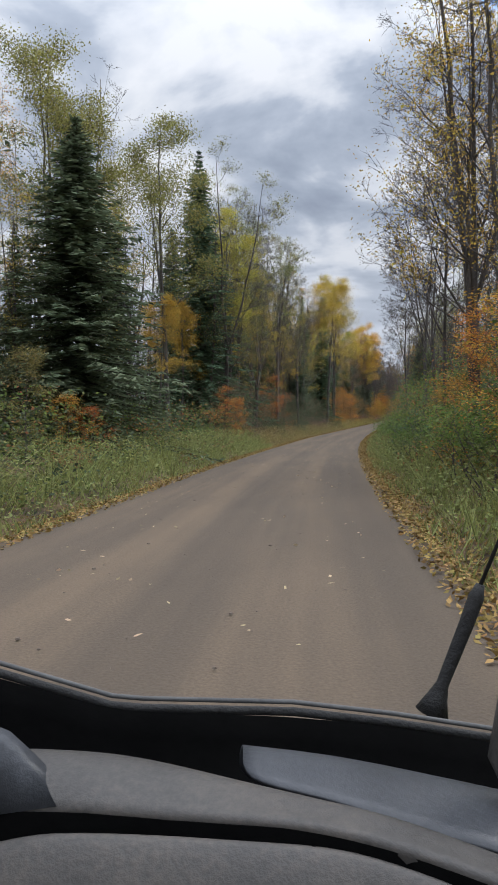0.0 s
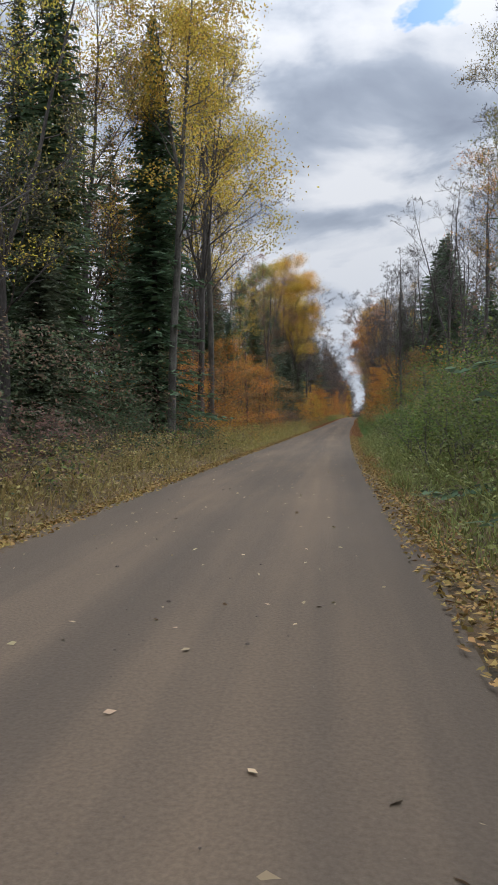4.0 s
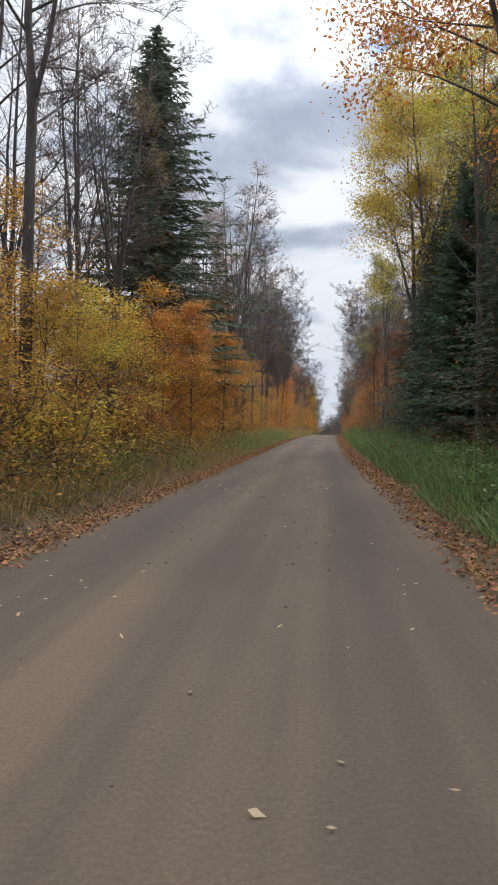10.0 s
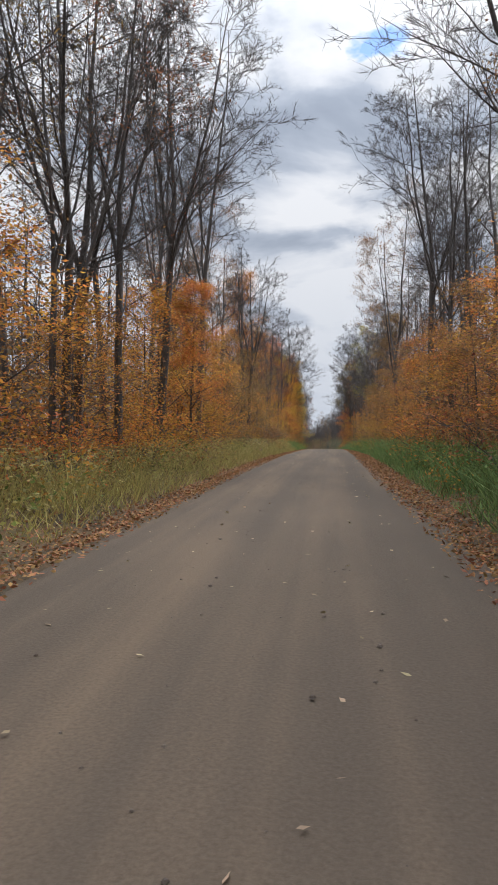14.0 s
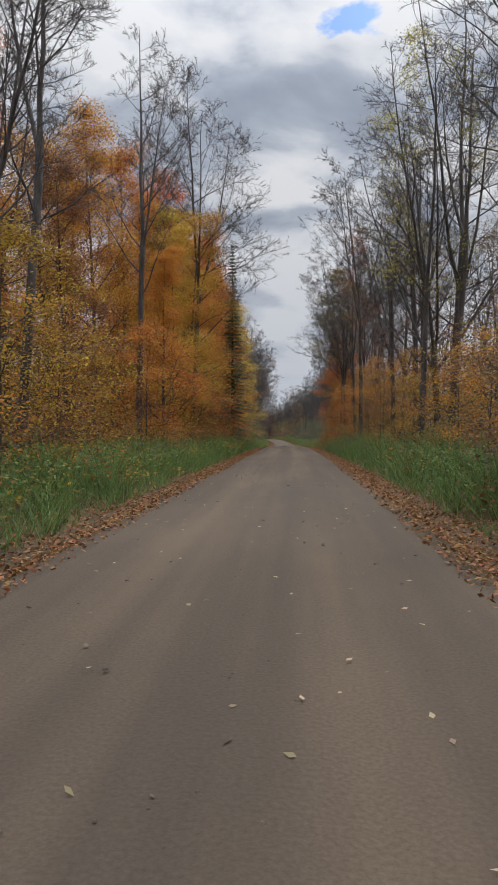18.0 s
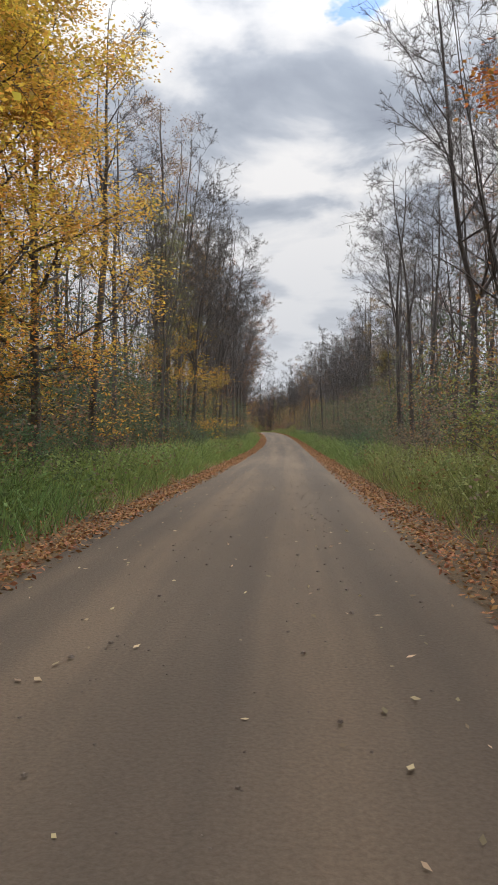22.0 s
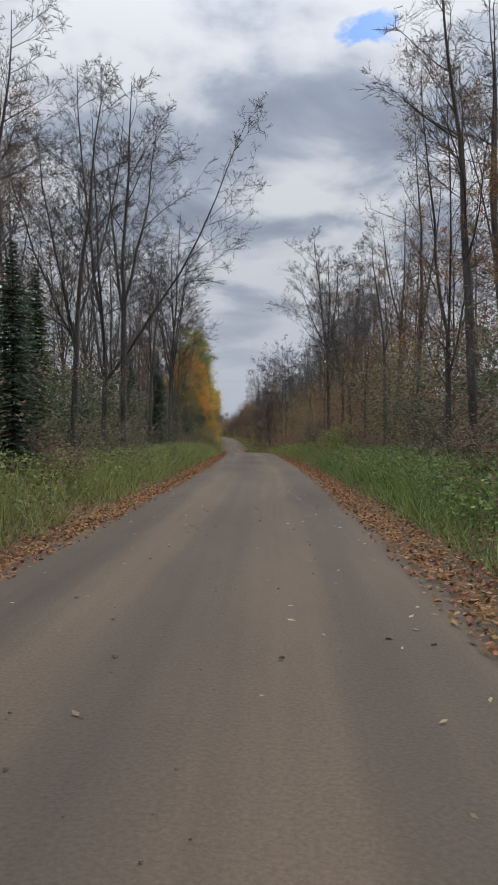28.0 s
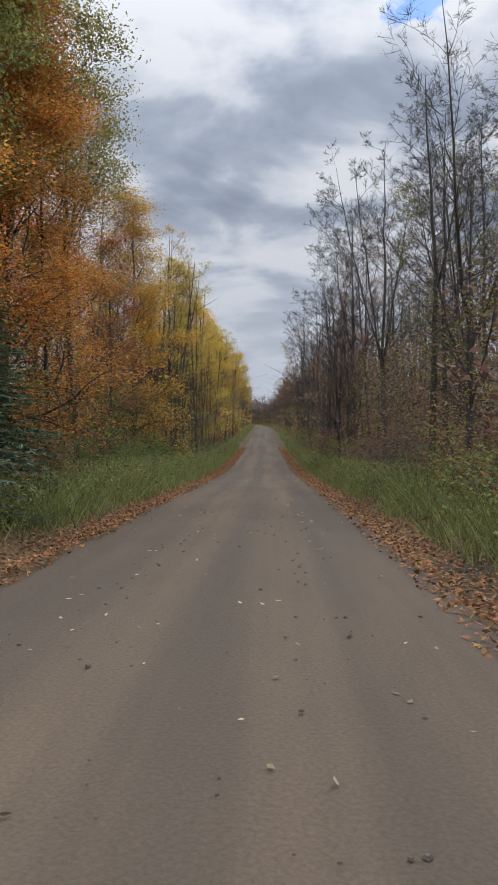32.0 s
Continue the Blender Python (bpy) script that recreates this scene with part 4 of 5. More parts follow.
def stems(n, s0, s1, near, far, side, g):
    """Thin far trunks with a few ascending twigs, as three-sided spikes."""
    _, _, p = spread(n, s0, s1, near, far, side, g)
    h, r = g.uniform(7, 16, n), g.uniform(0.05, 0.13, n)
    top = p + np.stack([g.normal(0, 0.7, n), g.normal(0, 0.7, n), h], 1)
    out = []
    for base, tip, rad in [(p, top, r)]:
        for i in range(3):
            a, b = i * 2.094, (i + 1) * 2.094
            u = np.stack([np.cos(a) * rad, np.sin(a) * rad, 0 * rad], 1)
            v = np.stack([np.cos(b) * rad, np.sin(b) * rad, 0 * rad], 1)
            out.append(np.stack([base + u, base + v, tip + v * 0.15, tip + u * 0.15], 1))
    for k in range(16):
        f = g.uniform(0.25, 0.98, n)[:, None]
        start = p + (top - p) * f
        way = np.stack([g.normal(0, 1, n), g.normal(0, 1, n), g.uniform(0.5, 1.6, n)], 1)
        tip = start + way * (h[:, None] * (1.15 - f) * 0.22)
        u = np.cross(way, g.normal(0, 1, (n, 3)))
        u *= (0.02 / (np.linalg.norm(u, axis=1) + 1e-6))[:, None]
        w = np.cross(way, u)
        w *= (0.02 / (np.linalg.norm(w, axis=1) + 1e-6))[:, None]
        out.append(np.stack([start + u, start - u, tip - u * 0.2, tip + u * 0.2], 1))
        out.append(np.stack([start + w, start - w, tip - w * 0.2, tip + w * 0.2], 1))
    return np.concatenate(out)


def scattered_leaves(p, size, g, level=0.6):
    n = len(p)
    u = g.normal(0, 1, (n, 3)) * (1, 1, level)
    u /= np.linalg.norm(u, axis=1)[:, None]
    v = np.cross(u, g.normal(0, 1, (n, 3)) * (level, level, 1))
    v /= np.linalg.norm(v, axis=1)[:, None] + 1e-9
    s = size * g.uniform(0.6, 1.35, (n, 1))
    return np.stack([p - u * s, p - v * s * 0.5 - u * s * 0.2, p + u * s, p + v * s * 0.5 - u * s * 0.2], 1)


def thicket(n, s0, s1, near, far, side, tall, g, size=0.12, wide=0.95):
    """Leaves of the undergrowth, gathered in loose layered bushes."""
    m = max(1, n // 60)
    _, _, c = spread(m, s0, s1, near, far, side, g, 1.3)
    c[:, 2] += 0.25 + tall * g.random(m) ** 1.5
    p = np.repeat(c, 60, 0) + np.clip(g.normal(0, 1, (m * 60, 3)), -1.7, 1.7) * (wide, wide, 0.26)
    return scattered_leaves(p[p[:, 2] > c[:, 2].min() - 0.4], size, g, 0.5)


COLOURS.update(D=(0.21, 0.15, 0.105), H=(0.15, 0.20, 0.055), E=(0.10, 0.13, 0.07))
WORDS.update(D="dull brown", H="green", E="dark green")
# side, from, to, undergrowth colours, how tall it stands, how much of it, grass colour
VERGES = [(-1, -20, 45, "HEHB", 1.5, 0.7, "m"), (-1, 45, 112, "DEDEE", 3.2, 1.2, "b"), (-1, 112, 165, "OBDO", 4.0, 1.0, "y"), (-1, 165, 205, "OBE", 2.5, 0.8, "b"),
          (-1, 205, 234, "OYOB", 4.5, 1.3, "b"), (-1, 234, 250, "OBOB", 4.5, 1.2, "m"), (-1, 250, 276, "OOB", 2.4, 1.2, "m"), (-1, 276, 345, "OBDO", 4.5, 1.2, "y"), (-1, 345, 428, "YOB", 4.0, 0.9, "g"), (-1, 428, 530, "DEBEE", 4.0, 1.2, "n"), (-1, 530, 600, "EDD", 3.0, 0.8, "m"), (-1, 600, 690, "HBE", 3.5, 1.0, "m"), (-1, 690, 1080, "YBD", 4.0, 1.0, "m"),
          (1, -20, 60, "HHBHE", 3.0, 1.6, "m"), (1, 60, 132, "HHEDH", 3.5, 1.4, "m"), (1, 132, 178, "OOB", 5.0, 1.2, "g"), (1, 178, 262, "EEDB", 3.5, 0.8, "g"), (1, 262, 345, "OBOB", 5.0, 1.3, "g"),
          (1, 345, 402, "BGDO", 4.0, 0.9, "g"), (1, 402, 422, "ROB", 4.5, 1.2, "b"), (1, 422, 445, "DBG", 4.0, 1.1, "m"), (1, 445, 560, "DEDE", 4.0, 1.2, "n"), (1, 560, 690, "DDGB", 5.5, 1.8, "m"), (1, 690, 1080, "DBG", 4.5, 1.0, "m")]
GRASSES = {"y": (0.36, 0.31, 0.11), "m": (0.25, 0.275, 0.095), "b": (0.31, 0.25, 0.10), "n": (0.205, 0.27, 0.082), "g": (0.165, 0.25, 0.08)}
g = np.random.default_rng(21)
SHRUBS = []
for i in range(3):
    w = Wood(100 + i)
    for j in range(6):
        a = 6.283 * j / 6 + w.r.uniform(-0.4, 0.4)
        w.limb(Vector((0.12 * math.cos(a), 0.12 * math.sin(a), -0.05)), Vector((math.cos(a) * 0.5, math.sin(a) * 0.5, 1)), 2.6 * w.r.uniform(0.65, 1.0), 0.02, 2, 0.12, 0.22, 4)
    SHRUBS.append((mesh_of("shrub_stems", w.v, w.f, BARK, True), soup("shrub_leaves", leaves_on(w.tips, 8, 0.05, 0.19, 120 + i, 0.45), LEAF)))


def shrub(s, lat, height, colour):
    stalks, leafage = SHRUBS[turns.randrange(3)]
    k = height / 2.6
    x, y, _ = place(s, lat)
    ob = new("shrub", stalks)
    ob.matrix_world = Matrix.LocRotScale((x, y, ground_up(s, lat)), Euler((0, 0, turns.uniform(0, 6.28))), (k * 1.2, k * 1.2, k))
    tagged(ob, "bushy shrub with " + WORDS[colour] + " leaves beside the gravel road", "shrub", "roadside shrubs")
    c = new("leaves", leafage)
    c.parent = ob
    base = COLOURS[colour]
    c.color = (base[0] * turns.uniform(0.8, 1.15), base[1] * turns.uniform(0.8, 1.15), base[2], 1)


for side, a, b, tones, tall, much, turf in VERGES:
    long = b - a
    near = a < 680
    for i, tone in enumerate(tones):
        n = int(long * much * (160 if near else 60) / len(tones) * 2.4)
        stuff("undergrowth", soup("undergrowth", thicket(int(n * 1.3), a, b, 5.6, 9.5, side, tall * 1.2, g, 0.06 if near else 0.15, 0.8), LEAF), COLOURS[tone], "tangled undergrowth with " + WORDS[tone] + " leaves under the trees", "undergrowth")
        stuff("undergrowth", soup("undergrowth", thicket(int(n * 0.5), a, b, 8.5, 15, side, tall * 1.4, g, 0.11 if near else 0.18), LEAF), COLOURS[tone], "tangled undergrowth with " + WORDS[tone] + " leaves under the trees", "undergrowth")
    stuff("far_woods", soup("far_woods", stems(int(long * (3.4 if near else 1.6)), a, b, 12, 46, side, g), BARK), (0.1, 0.08, 0.07), "dense thin grey trunks deeper in the woods", "woods")
    stuff("far_thicket", soup("far_thicket", thicket(int(long * (200 if near else 60)), a, b, 12, 28, side, 13.0, g, 0.155 if near else 0.2), LEAF), COLOURS["D"] if "E" not in tones else COLOURS["E"], "dull brown thicket deep in the woods", "thicket")
    # young growth closes the view between the trunks
    stuff("far_thicket", soup("far_thicket", thicket(int(long * (150 if near else 40)), a, b, 11, 20, side, 5.5, g, 0.2, 1.3), LEAF), COLOURS["E"] if "E" in tones else tuple(0.8 * c for c in COLOURS["D"]), "dark tangled young growth between the trunks", "thicket")
    stuff("outer_woods", soup("outer_woods", stems(int(long * 1.5), a, b, 46, 170, side, g), BARK), (0.1, 0.08, 0.07), "grey leafless woods far from the road", "woods")
    # crowns of the woods that stretch away on both sides
    for tone in sorted(set(tones))[:3]:
        stuff("outer_canopy", soup("outer_canopy", thicket(int(long * 14), a, b, 30, 150, side, 13.0, g, 0.6, 1.6), LEAF), tuple(0.5 * c + 0.5 * d for c, d in zip(COLOURS[tone], COLOURS["D"])), "dull autumn tree crowns far from the road", "woods")
    # shrubs along the edge of the woods
    s = a + 1
    while s < b and near:
        shrub(s, side * filler.uniform(4.9, 6.4), filler.uniform(0.6, 1.0) * (0.8 + tall * 0.45), filler.choice(tones))
        s += filler.uniform(4.4, 8.0) / much
    # low brush between the ditch and the wood's edge
    if near:
        for tone in sorted(set(tones + "H")):
            stuff("low_brush", soup("low_brush", thicket(int(long * 16), a, b, 3.8, 5.6, side, 0.5, g, 0.055, 0.33), LEAF), COLOURS[tone], "low brush with " + WORDS[tone] + " leaves along the ditch", "brush")
    # young maples stand in front of the tall trees
    s = a + 2
    while s < b and near and set(tones) & set("OYR"):
        plant("sapling", s, side * filler.uniform(5.4, 8.0), filler.uniform(0.7, 1.25) * (1.6 + tall), filler.choice([k for k in tones if k in "OYRB"]))
        s += filler.uniform(3.2, 6.0) / much
    # grass and weeds on the verge
    n = int(long * (260 if near else 40))
    s, lat, p = spread(n, a, b, 3.3 if a > 112 else 2.7, 5.9, side, g)
    edge = np.clip((np.abs(lat) - 2.6) / 1.6, 0.25, 1)
    clump = 0.6 + 0.55 * np.sin(s * 0.9 + 2 * np.sin(lat * 1.7 + s * 0.23)) * np.sin(s * 0.31 + lat * 2.3)
    h = g.uniform(0.25, 1.0, n) * edge * clump * np.where(turf == "b", 0.6, 1.0) * (1.65 if turf == "g" else 1.5 if a > 340 else 1.3)
    w = g.normal(0, 1, (n, 3)) * (1, 1, 0)
    w *= (g.uniform(0.008, 0.016, n) * (1 if near else 2.5) / (np.linalg.norm(w, axis=1) + 1e-6))[:, None]
    tip = p + np.stack([g.normal(0, 0.5, n) * h, g.normal(0, 0.5, n) * h, h * 0.9], 1)
    stuff("grass", soup("grass", np.stack([p - w, p + w, tip + w * 0.25, tip - w * 0.25], 1), BLADE), GRASSES[turf], "tall uncut grass on the road verge", "grass")
    n = int(long * (330 if near else 15))
    s, lat, p = spread(n, a, b, 3.7 if a > 112 else 3.2, 6.0, side, g, 0.8)
    p[:, 2] += g.random(n) * 1.0 * np.clip((np.abs(lat) - 2.9) / 1.4, 0.2, 1)
    stuff("weeds", soup("weeds", scattered_leaves(p, 0.05, g, 0.35), BLADE), tuple(0.98 * c for c in GRASSES[turf]), "broad-leaved green weeds among the verge grass", "weeds")
    # fallen leaves along the road's edge
    if near:
        n = int(long * 420)
        s = g.uniform(a, b, n)
        lip = 2.05 + wider(s, side)
        lat = side * (lip + np.where(g.random(n) < 0.8, g.beta(1.6, 2.4, n) * (2.2 if a > 112 else 1.35) + 0.0, g.uniform(0.2, 3.2, n)))
        x, y, _ = place(s, lat)
        p = np.stack([x, y, np.where(np.abs(lat) < lip + 0.42, rise(s) + 0.012, heights(s, lat) + 0.02) + 0.03 * g.random(n)], 1)
        stuff("fallen_leaves", soup("fallen_leaves", scattered_leaves(p, 0.036, g, 0.3), LITTER), (0.30, 0.15, 0.065) if a > 112 else (0.27, 0.18, 0.06), "dry orange-brown leaves drifted along the road edge", "leaf litter")

# green bushes close to the road on the inner side of the first bend, and a yellow-green one near the end
s = 4
while s < 128:
    shrub(s, filler.uniform(4.1, 5.0), filler.uniform(1.3, 2.3), "H")
    s += filler.uniform(2.2, 4.0)
shrub(595, -5.0, 3.0, "G")
shrub(598.5, -5.4, 2.6, "G")

# the wooded rise that closes the view beyond the last bend
for side in (-1, 1):
    stuff("far_woods", soup("far_woods", stems(1500, 640, 1080, 5.0, 16, side, g), BARK), (0.1, 0.08, 0.07), "dense thin grey trunks along the far road", "woods")
    stuff("far_thicket", soup("far_thicket", thicket(26000, 660, 1080, 5.0, 18, side, 10.0, g, 0.2), LEAF), COLOURS["D"], "grey-brown leafless brush along the far road", "thicket")
stuff("far_thicket", soup("far_thicket", thicket(16000, 960, 1200, -40, 60, 1, 15.0, g, 0.35), LEAF), COLOURS["D"], "grey-brown wooded slope beyond the far bend", "thicket")

# single leaves and pebbles on the gravel
n = 6000
s, lat = g.uniform(-10, 680, n), g.uniform(-1.0, 1.0, n)
lat = np.sign(lat) * np.abs(lat) ** 0.7 * 2.0
x, y, _ = place(s, lat)
p = np.stack([x, y, rise(s) + 0.062 - 0.04 * (lat / 2) ** 2 + 0.004 * g.random(n)], 1)
stuff("loose_leaves", soup("loose_leaves", scattered_leaves(p, 0.03, g, 0.12), LITTER), (0.40, 0.31, 0.19), "scattered pale leaves lying on the gravel", "leaf litter")

RING = [np.array([math.cos(q), math.sin(q), 0.1]) for q in (0.2, 1.9, 3.3, 4.9)]


def stones(s, lat, r, label):
    """Small angular stones bedded in the gravel."""
    x, y, _ = place(s, lat)
    c = np.stack([x, y, rise(s) + 0.055 - 0.045 * (lat / 2) ** 2], 1)
    faces = [np.stack([c + r * (u * 0.5 + (0, 0, 0.65)) for u in RING], 1)]
    for u, v in zip(RING, RING[1:] + RING[:1]):
        faces.append(np.stack([c + r * u, c + r * v, c + r * (v * 0.5 + (0, 0, 0.65)), c + r * (u * 0.5 + (0, 0, 0.65))], 1))
    stuff("loose_stones", soup("loose_stones", np.concatenate(faces), PEBBLE), (0.2, 0.18, 0.16), label, "stones")


# clods, thickest in the wheel tracks
n = 3700
s = np.concatenate([g.uniform(-10, 680, 2200)] + [g.normal(at, 5, 250) for at in (165, 210, 264, 425, 568, 606)])
lat = np.where(g.random(n) < 0.7, np.where(g.random(n) < 0.5, -0.75, 0.85) + g.normal(0, 0.22, n), g.uniform(-1.95, 1.95, n))
stones(s, lat, 0.006 + 0.02 * g.random((n, 1)) ** 2.5, "small loose stones and clods on the gravel")
# fine gravel, swept to the crown and the edges by wheels
n = 26000
lat = np.clip(g.choice([-2.0, 0.05, 1.95], n, p=[0.35, 0.25, 0.4]) + g.normal(0, 0.32, n), -2.3, 2.3)
stones(g.uniform(-10, 660, n), lat, 0.004 + 0.008 * g.random((n, 1)) ** 2, "fine loose gravel swept between the wheel tracks")

# ---- the open off-road vehicle, standing where the drive begins ----
DASH_GREY = material("worn_grey_plastic", [(0.04, 0.037, 0.035), (0.066, 0.06, 0.055), (0.10, 0.086, 0.074)], 5.0, (1, 1, 1), 0.5, 0.12, 120.0)
DASH_BLUE = material("blue_grey_plastic", [(0.028, 0.03, 0.034), (0.045, 0.048, 0.055), (0.065, 0.068, 0.076)], 5.0, (1, 1, 1), 0.42, 0.1, 120.0)
# near-black without shine: shade put into the colour of tray and gap; also the seam
BLACK = material("black_shade_and_seam", [(0.0015, 0.0015, 0.0015), (0.003, 0.003, 0.003)], 6.0, (1, 1, 1), 0.95, 0.1, 80.0, shine=0.02)
RUBBER = material("black_rubber", [(0.014, 0.014, 0.014), (0.026, 0.025, 0.024)], 8.0, (1, 1, 1), 0.75, 0.3, 60.0)
# pale tone painted for the reflection along the glass's lower edge
EDGE = material("pale_edge_reflection", [(0.07, 0.07, 0.07), (0.13, 0.128, 0.125)], 9.0, (1, 1, 1), 0.6, 0.1, 60.0)
STEEL = material("grey_painted_steel", [(0.12, 0.12, 0.125), (0.2, 0.2, 0.205)], 6.0, (1, 1, 1), 0.45, 0.1, 50.0, metal=0.6)


def loft(name, rows, mat, parent, label="", thick=0.0, level=2):
    """A skin through rows of points, rounded and given thickness."""
    n = len(rows[0])
    verts = [p for row in rows for p in row]
    faces = [(i * n + j, i * n + j + 1, (i + 1) * n + j + 1, (i + 1) * n + j) for i in range(len(rows) - 1) for j in range(n - 1)]
    ob = new(name, mesh_of(name, verts, faces, mat, True))
    ob.parent = parent
    if level:
        s = ob.modifiers.new("round", "SUBSURF")
        s.levels = s.render_levels = level
    if thick:
        ob.modifiers.new("thick", "SOLIDIFY").thickness = thick
    return tagged(ob, label)


def rod(name, pts, radii, mat, parent, label="", sides=14):
    w = Wood(1)
    w.tube([Vector(p) for p in pts], radii, sides)
    k = len(w.v)
    w.f += [tuple(range(sides))[::-1], tuple(range(k - sides, k))]
    ob = new(name, mesh_of(name, w.v, w.f, mat, True))
    ob.parent = parent
    return tagged(ob, label)


def buggy():
    car = new("off_road_vehicle")
    tagged(car, "open grey off-road vehicle with a plastic dashboard on the gravel road", "vehicle")
    x, y, _ = place(0, 1.3)
    car.matrix_world = pose(x, y, rise(0), 0, 0, heading(0))
    lip = [(-0.761, 0.97, 1.188), (-0.478, 0.998, 1.113), (-0.31, 1.012, 1.064), (-0.262, 1.016, 1.060), (-0.03, 1.039, 1.054), (0.126, 1.053, 1.036), (0.283, 1.067, 1.012), (0.551, 1.08, 0.972)]
    rod("windscreen_rail", lip, [0.007] * 8, RUBBER, car, "black rubber rail", 8)
    rod("windscreen_edge", [(a, b + 0.012, c + 0.010) for a, b, c in lip], [0.004] * 8, EDGE, car, "screen edge with its reflection coloured pale", 8)
    # the tray's black is the shade under the screen, painted on
    loft("tray", [[(a, b - 0.01, c - 0.004) for a, b, c in lip], [(a, b - 0.06, c - 0.06) for a, b, c in lip], [(a, 0.86, 0.97) for a, b, c in lip], [(a, 0.70, 0.97) for a, b, c in lip]], BLACK, car, "recess behind the screen with its shade coloured black", 0.006, 1)
    ridge = [(-0.476, 0.77, 1.12), (-0.347, 0.765, 1.128), (-0.23, 0.76, 1.135), (-0.161, 0.75, 1.131), (-0.095, 0.735, 1.125), (-0.032, 0.715, 1.123), (0.027, 0.695, 1.121), (0.092, 0.67, 1.118), (0.2, 0.61, 1.114)]
    crest = [(-0.433, 0.7, 1.13), (-0.299, 0.7, 1.134), (-0.223, 0.695, 1.128), (-0.149, 0.69, 1.118), (-0.088, 0.68, 1.114), (-0.03, 0.67, 1.111), (0.025, 0.655, 1.115), (0.087, 0.635, 1.118), (0.191, 0.58, 1.112)]
    brow = [(-0.412, 0.665, 1.099), (-0.284, 0.665, 1.106), (-0.23, 0.662, 1.109), (-0.142, 0.66, 1.108), (-0.085, 0.655, 1.11), (-0.029, 0.648, 1.114), (0.024, 0.635, 1.116), (0.084, 0.61, 1.119), (0.181, 0.55, 1.123)]
    loft("dashboard_top", [[(a, b + 0.02, c - 0.13) for a, b, c in ridge], ridge, crest, brow, [(a, b + 0.001, c - 0.004) for a, b, c in brow], [(a, b + 0.006, c - 0.05) for a, b, c in brow]], DASH_GREY, car, "worn grey plastic dashboard top", 0.004)
    low = [(-0.398, 0.64, 1.072), (-0.303, 0.64, 1.092), (-0.268, 0.64, 1.105), (-0.137, 0.635, 1.111), (-0.082, 0.63, 1.113), (-0.028, 0.625, 1.116), (0.024, 0.62, 1.118), (0.082, 0.595, 1.121), (0.176, 0.535, 1.124)]
    low = [(a, b, c - 0.010) for a, b, c in low]
    # a black strip before the dashboard wall, standing in for the gap's shadow
    loft("dashboard_groove", [[(a, b - 0.003, c - 0.004) for a, b, c in brow], [(a, b - 0.004, c - 0.05) for a, b, c in brow], [(a, b, c - 0.05) for a, b, c in low]], BLACK, car, "black strip coloured as the shadow in the dashboard gap", 0.002, 0)
    loft("dashboard_front", [[(a, b + 0.002, c - 0.05) for a, b, c in low], [(a, b + 0.001, c - 0.004) for a, b, c in low], low, [(a, b - 0.03, c - 0.022) for a, b, c in low], [(a, b - 0.09, c - 0.14) for a, b, c in low], [(a, b - 0.10, c - 0.40) for a, b, c in low]], DASH_GREY, car, "flat grey plastic dashboard front", 0.004)
    rod("panel_seam", [(-0.159, 0.612, 1.068), (-0.101, 0.616, 1.081), (-0.043, 0.62, 1.095), (0.003, 0.623, 1.107)], [0.0011] * 4, BLACK, car, "thin dark seam", 6)
    loft("side_pod", [[(-0.10, 0.85, 1.04), (0.0, 0.86, 1.03), (0.11, 0.875, 1.01), (0.36, 0.89, 0.95)], [(-0.088, 0.835, 1.100), (0.004, 0.847, 1.090), (0.103, 0.862, 1.069), (0.36, 0.875, 1.02)], [(-0.082, 0.80, 1.106), (0.011, 0.80, 1.098), (0.097, 0.81, 1.080), (0.34, 0.82, 1.03)], [(-0.08, 0.74, 1.10), (0.004, 0.72, 1.10), (0.084, 0.70, 1.088), (0.30, 0.68, 1.04)]], DASH_BLUE, car, "blue-grey plastic side pod", 0.004)
    loft("screen_bracket", [[(-0.362, 0.7, 1.174), (-0.327, 0.7, 1.16), (-0.302, 0.7, 1.133), (-0.262, 0.7, 1.092)], [(-0.354, 0.685, 1.153), (-0.326, 0.685, 1.155), (-0.305, 0.685, 1.134), (-0.262, 0.685, 1.097)], [(-0.346, 0.668, 1.093), (-0.322, 0.668, 1.095), (-0.304, 0.668, 1.096), (-0.262, 0.668, 1.102)]], DASH_BLUE, car, "angular grey bracket", 0.010, 0)
    rod("grab_handle", [(0.30, 0.84, 1.26), (0.245, 0.825, 1.17), (0.228, 0.812, 1.108), (0.25, 0.80, 1.05)], [0.02, 0.027, 0.024, 0.018], DASH_GREY, car, "rounded grey handle")
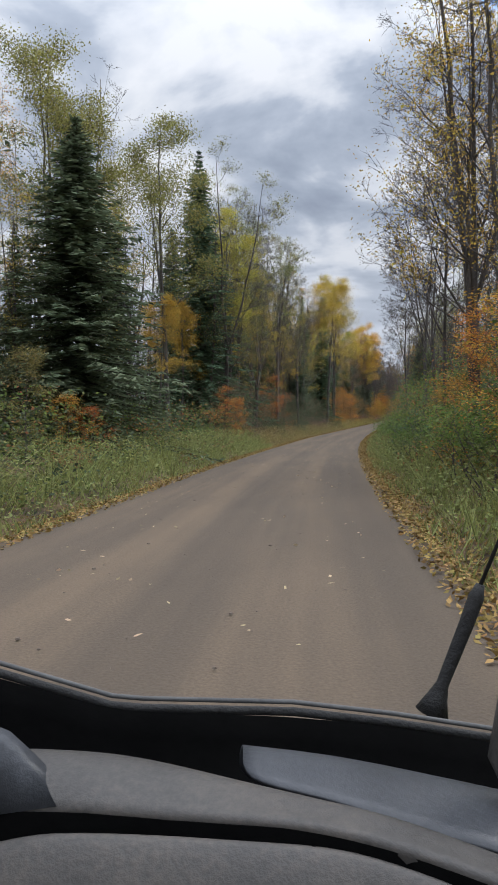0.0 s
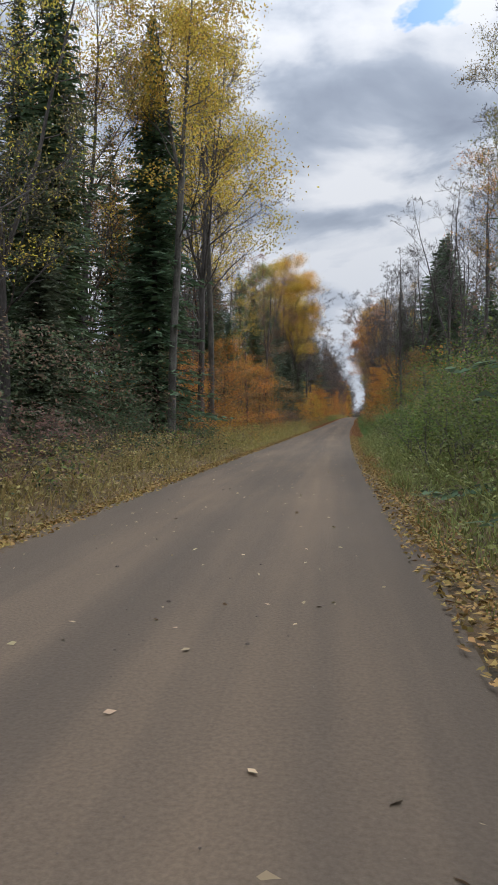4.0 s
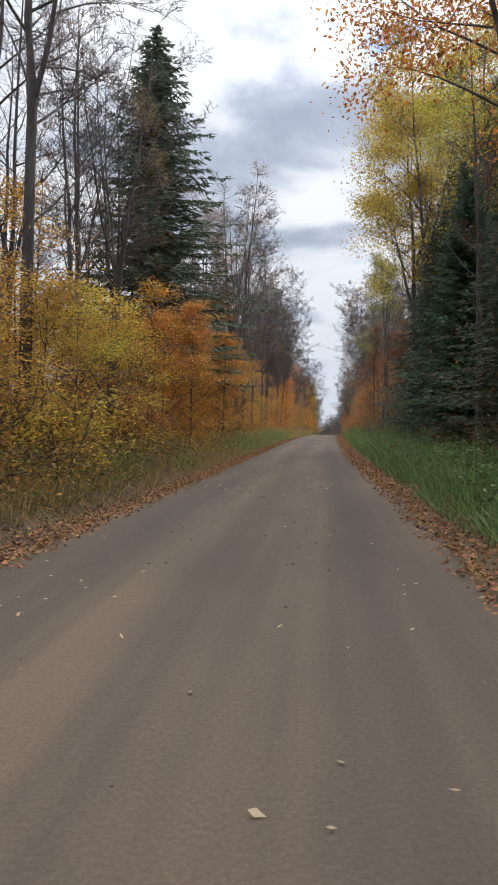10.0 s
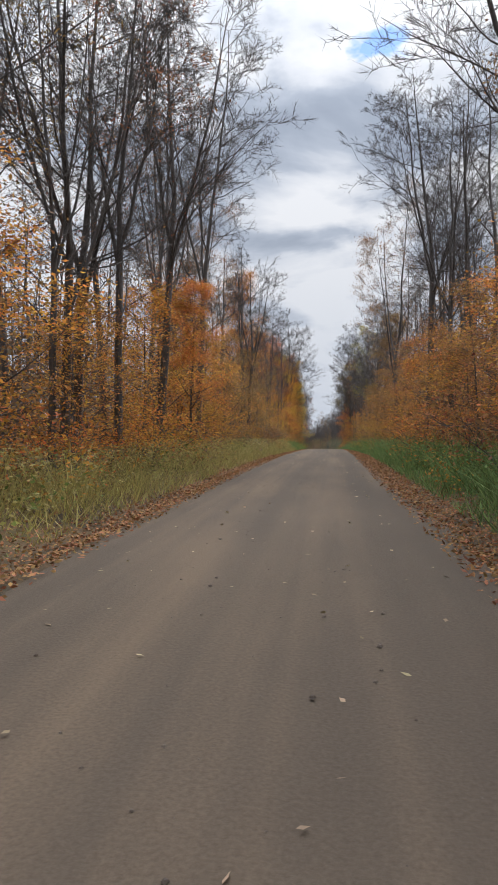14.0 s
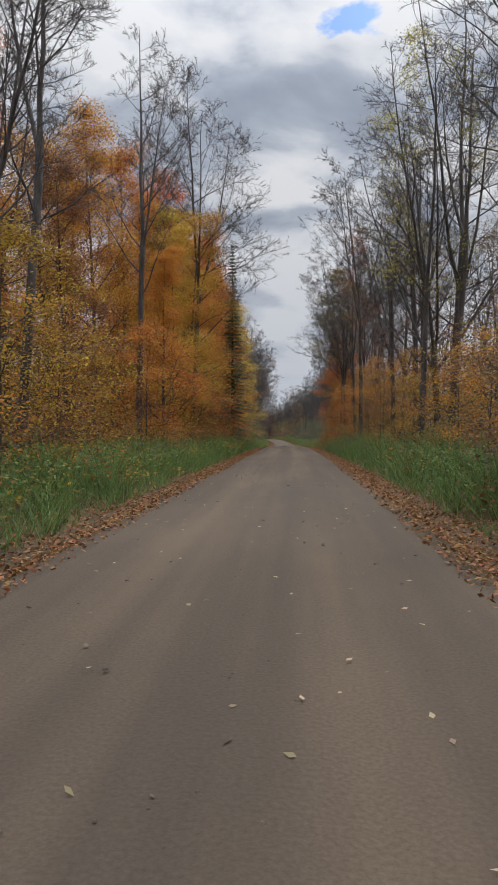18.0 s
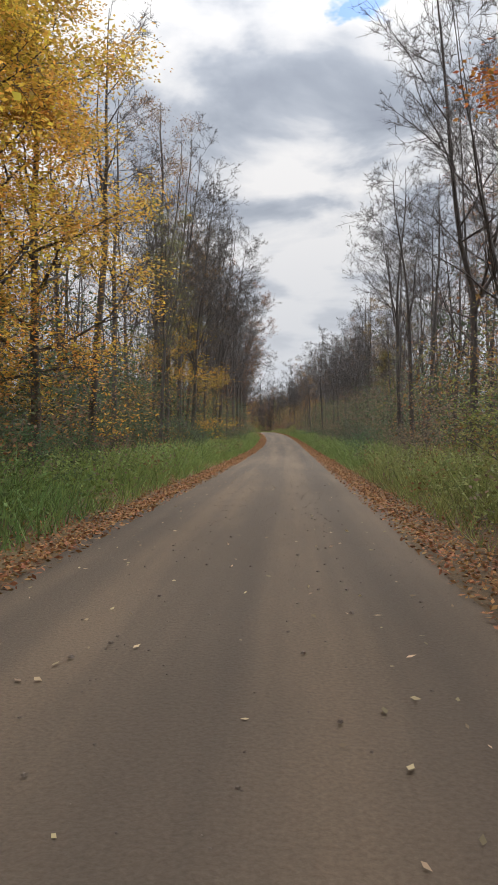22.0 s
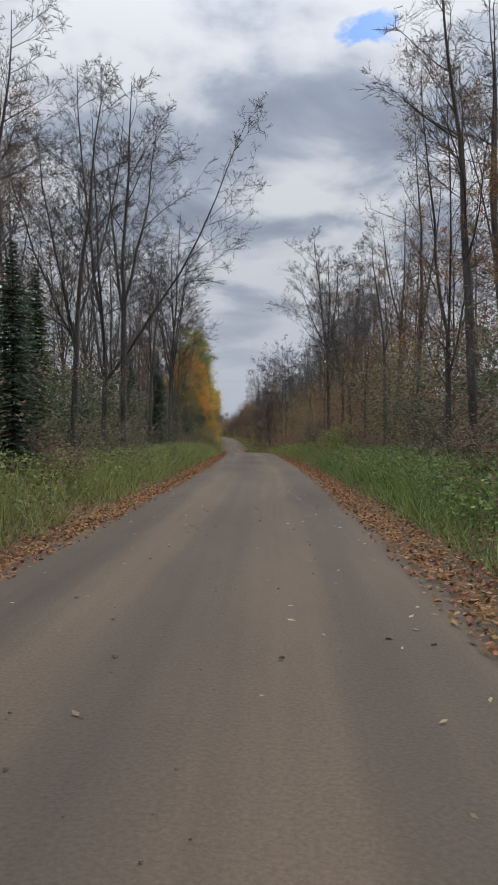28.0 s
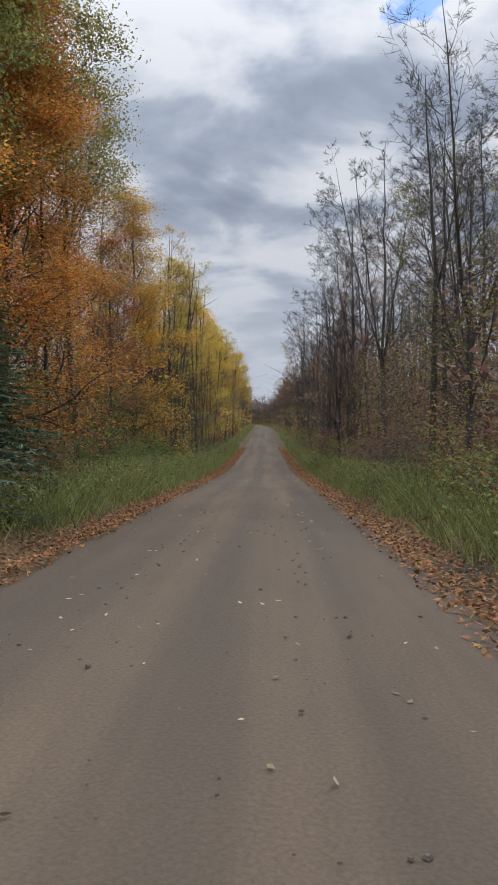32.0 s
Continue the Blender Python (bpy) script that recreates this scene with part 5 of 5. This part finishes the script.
    mast = rod("antenna", [(0.225, 1.311, 0.945), (0.235, 1.313, 0.975), (0.245, 1.315, 1.0), (0.29, 1.322, 1.115), (0.308, 1.325, 1.165), (0.316, 1.326, 1.19)], [0.032, 0.020, 0.012, 0.014, 0.015, 0.008], RUBBER, car, "black rubber antenna boot")
    rod("whip", [(0.316, 1.326, 1.188), (0.42, 1.345, 1.44), (0.52, 1.36, 1.68)], [0.004, 0.003, 0.002], RUBBER, mast, "thin black whip", 8)
    loft("hood", [[(a, 1.09, 0.98 - 0.1 * abs(a + 0.38)) for a in (-1.05, -0.7, -0.38, -0.05, 0.3)], [(a, 1.31, 0.93 - 0.1 * abs(a + 0.38)) for a in (-1.05, -0.7, -0.38, -0.05, 0.3)], [(a, 1.75, 0.74 - 0.1 * abs(a + 0.38)) for a in (-0.98, -0.7, -0.38, -0.05, 0.24)], [(a, 1.95, 0.45) for a in (-0.9, -0.65, -0.38, -0.1, 0.14)]], DASH_BLUE, car, "blue-grey plastic hood", 0.006)
    loft("body_tub", [[(-1.08, b, 0.92), (-1.1, b, 0.42), (-0.38, b, 0.36), (0.34, b, 0.42), (0.32, b, 0.92)] for b in (-0.9, -0.3, 0.4, 1.0)], STEEL, car, "grey open body tub", 0.02, 1)
    for wx in (-1.12, 0.36):
        for wy in (-0.75, 1.5):
            tread = [(0.10, 0.30), (0.12, 0.20), (0.10, 0.16), (-0.10, 0.16), (-0.12, 0.20), (-0.10, 0.30), (-0.06, 0.335), (0.06, 0.335), (0.10, 0.30)]
            rows = [[(wx + a, wy + r * math.sin(q * math.pi / 12), 0.36 + r * math.cos(q * math.pi / 12)) for a, r in tread] for q in range(25)]
            wheel = new("wheel")
            wheel.parent = car
            loft("tyre", rows, RUBBER, wheel, "knobbly black tyre", 0, 0)
            loft("rim", [[(wx + a, wy + r * math.sin(q * math.pi / 12), 0.36 + r * math.cos(q * math.pi / 12)) for a, r in ((0.08, 0.165), (0.05, 0.12), (0.07, 0.0))] for q in range(25)], STEEL, wheel, "grey steel rim", 0, 0)


buggy()
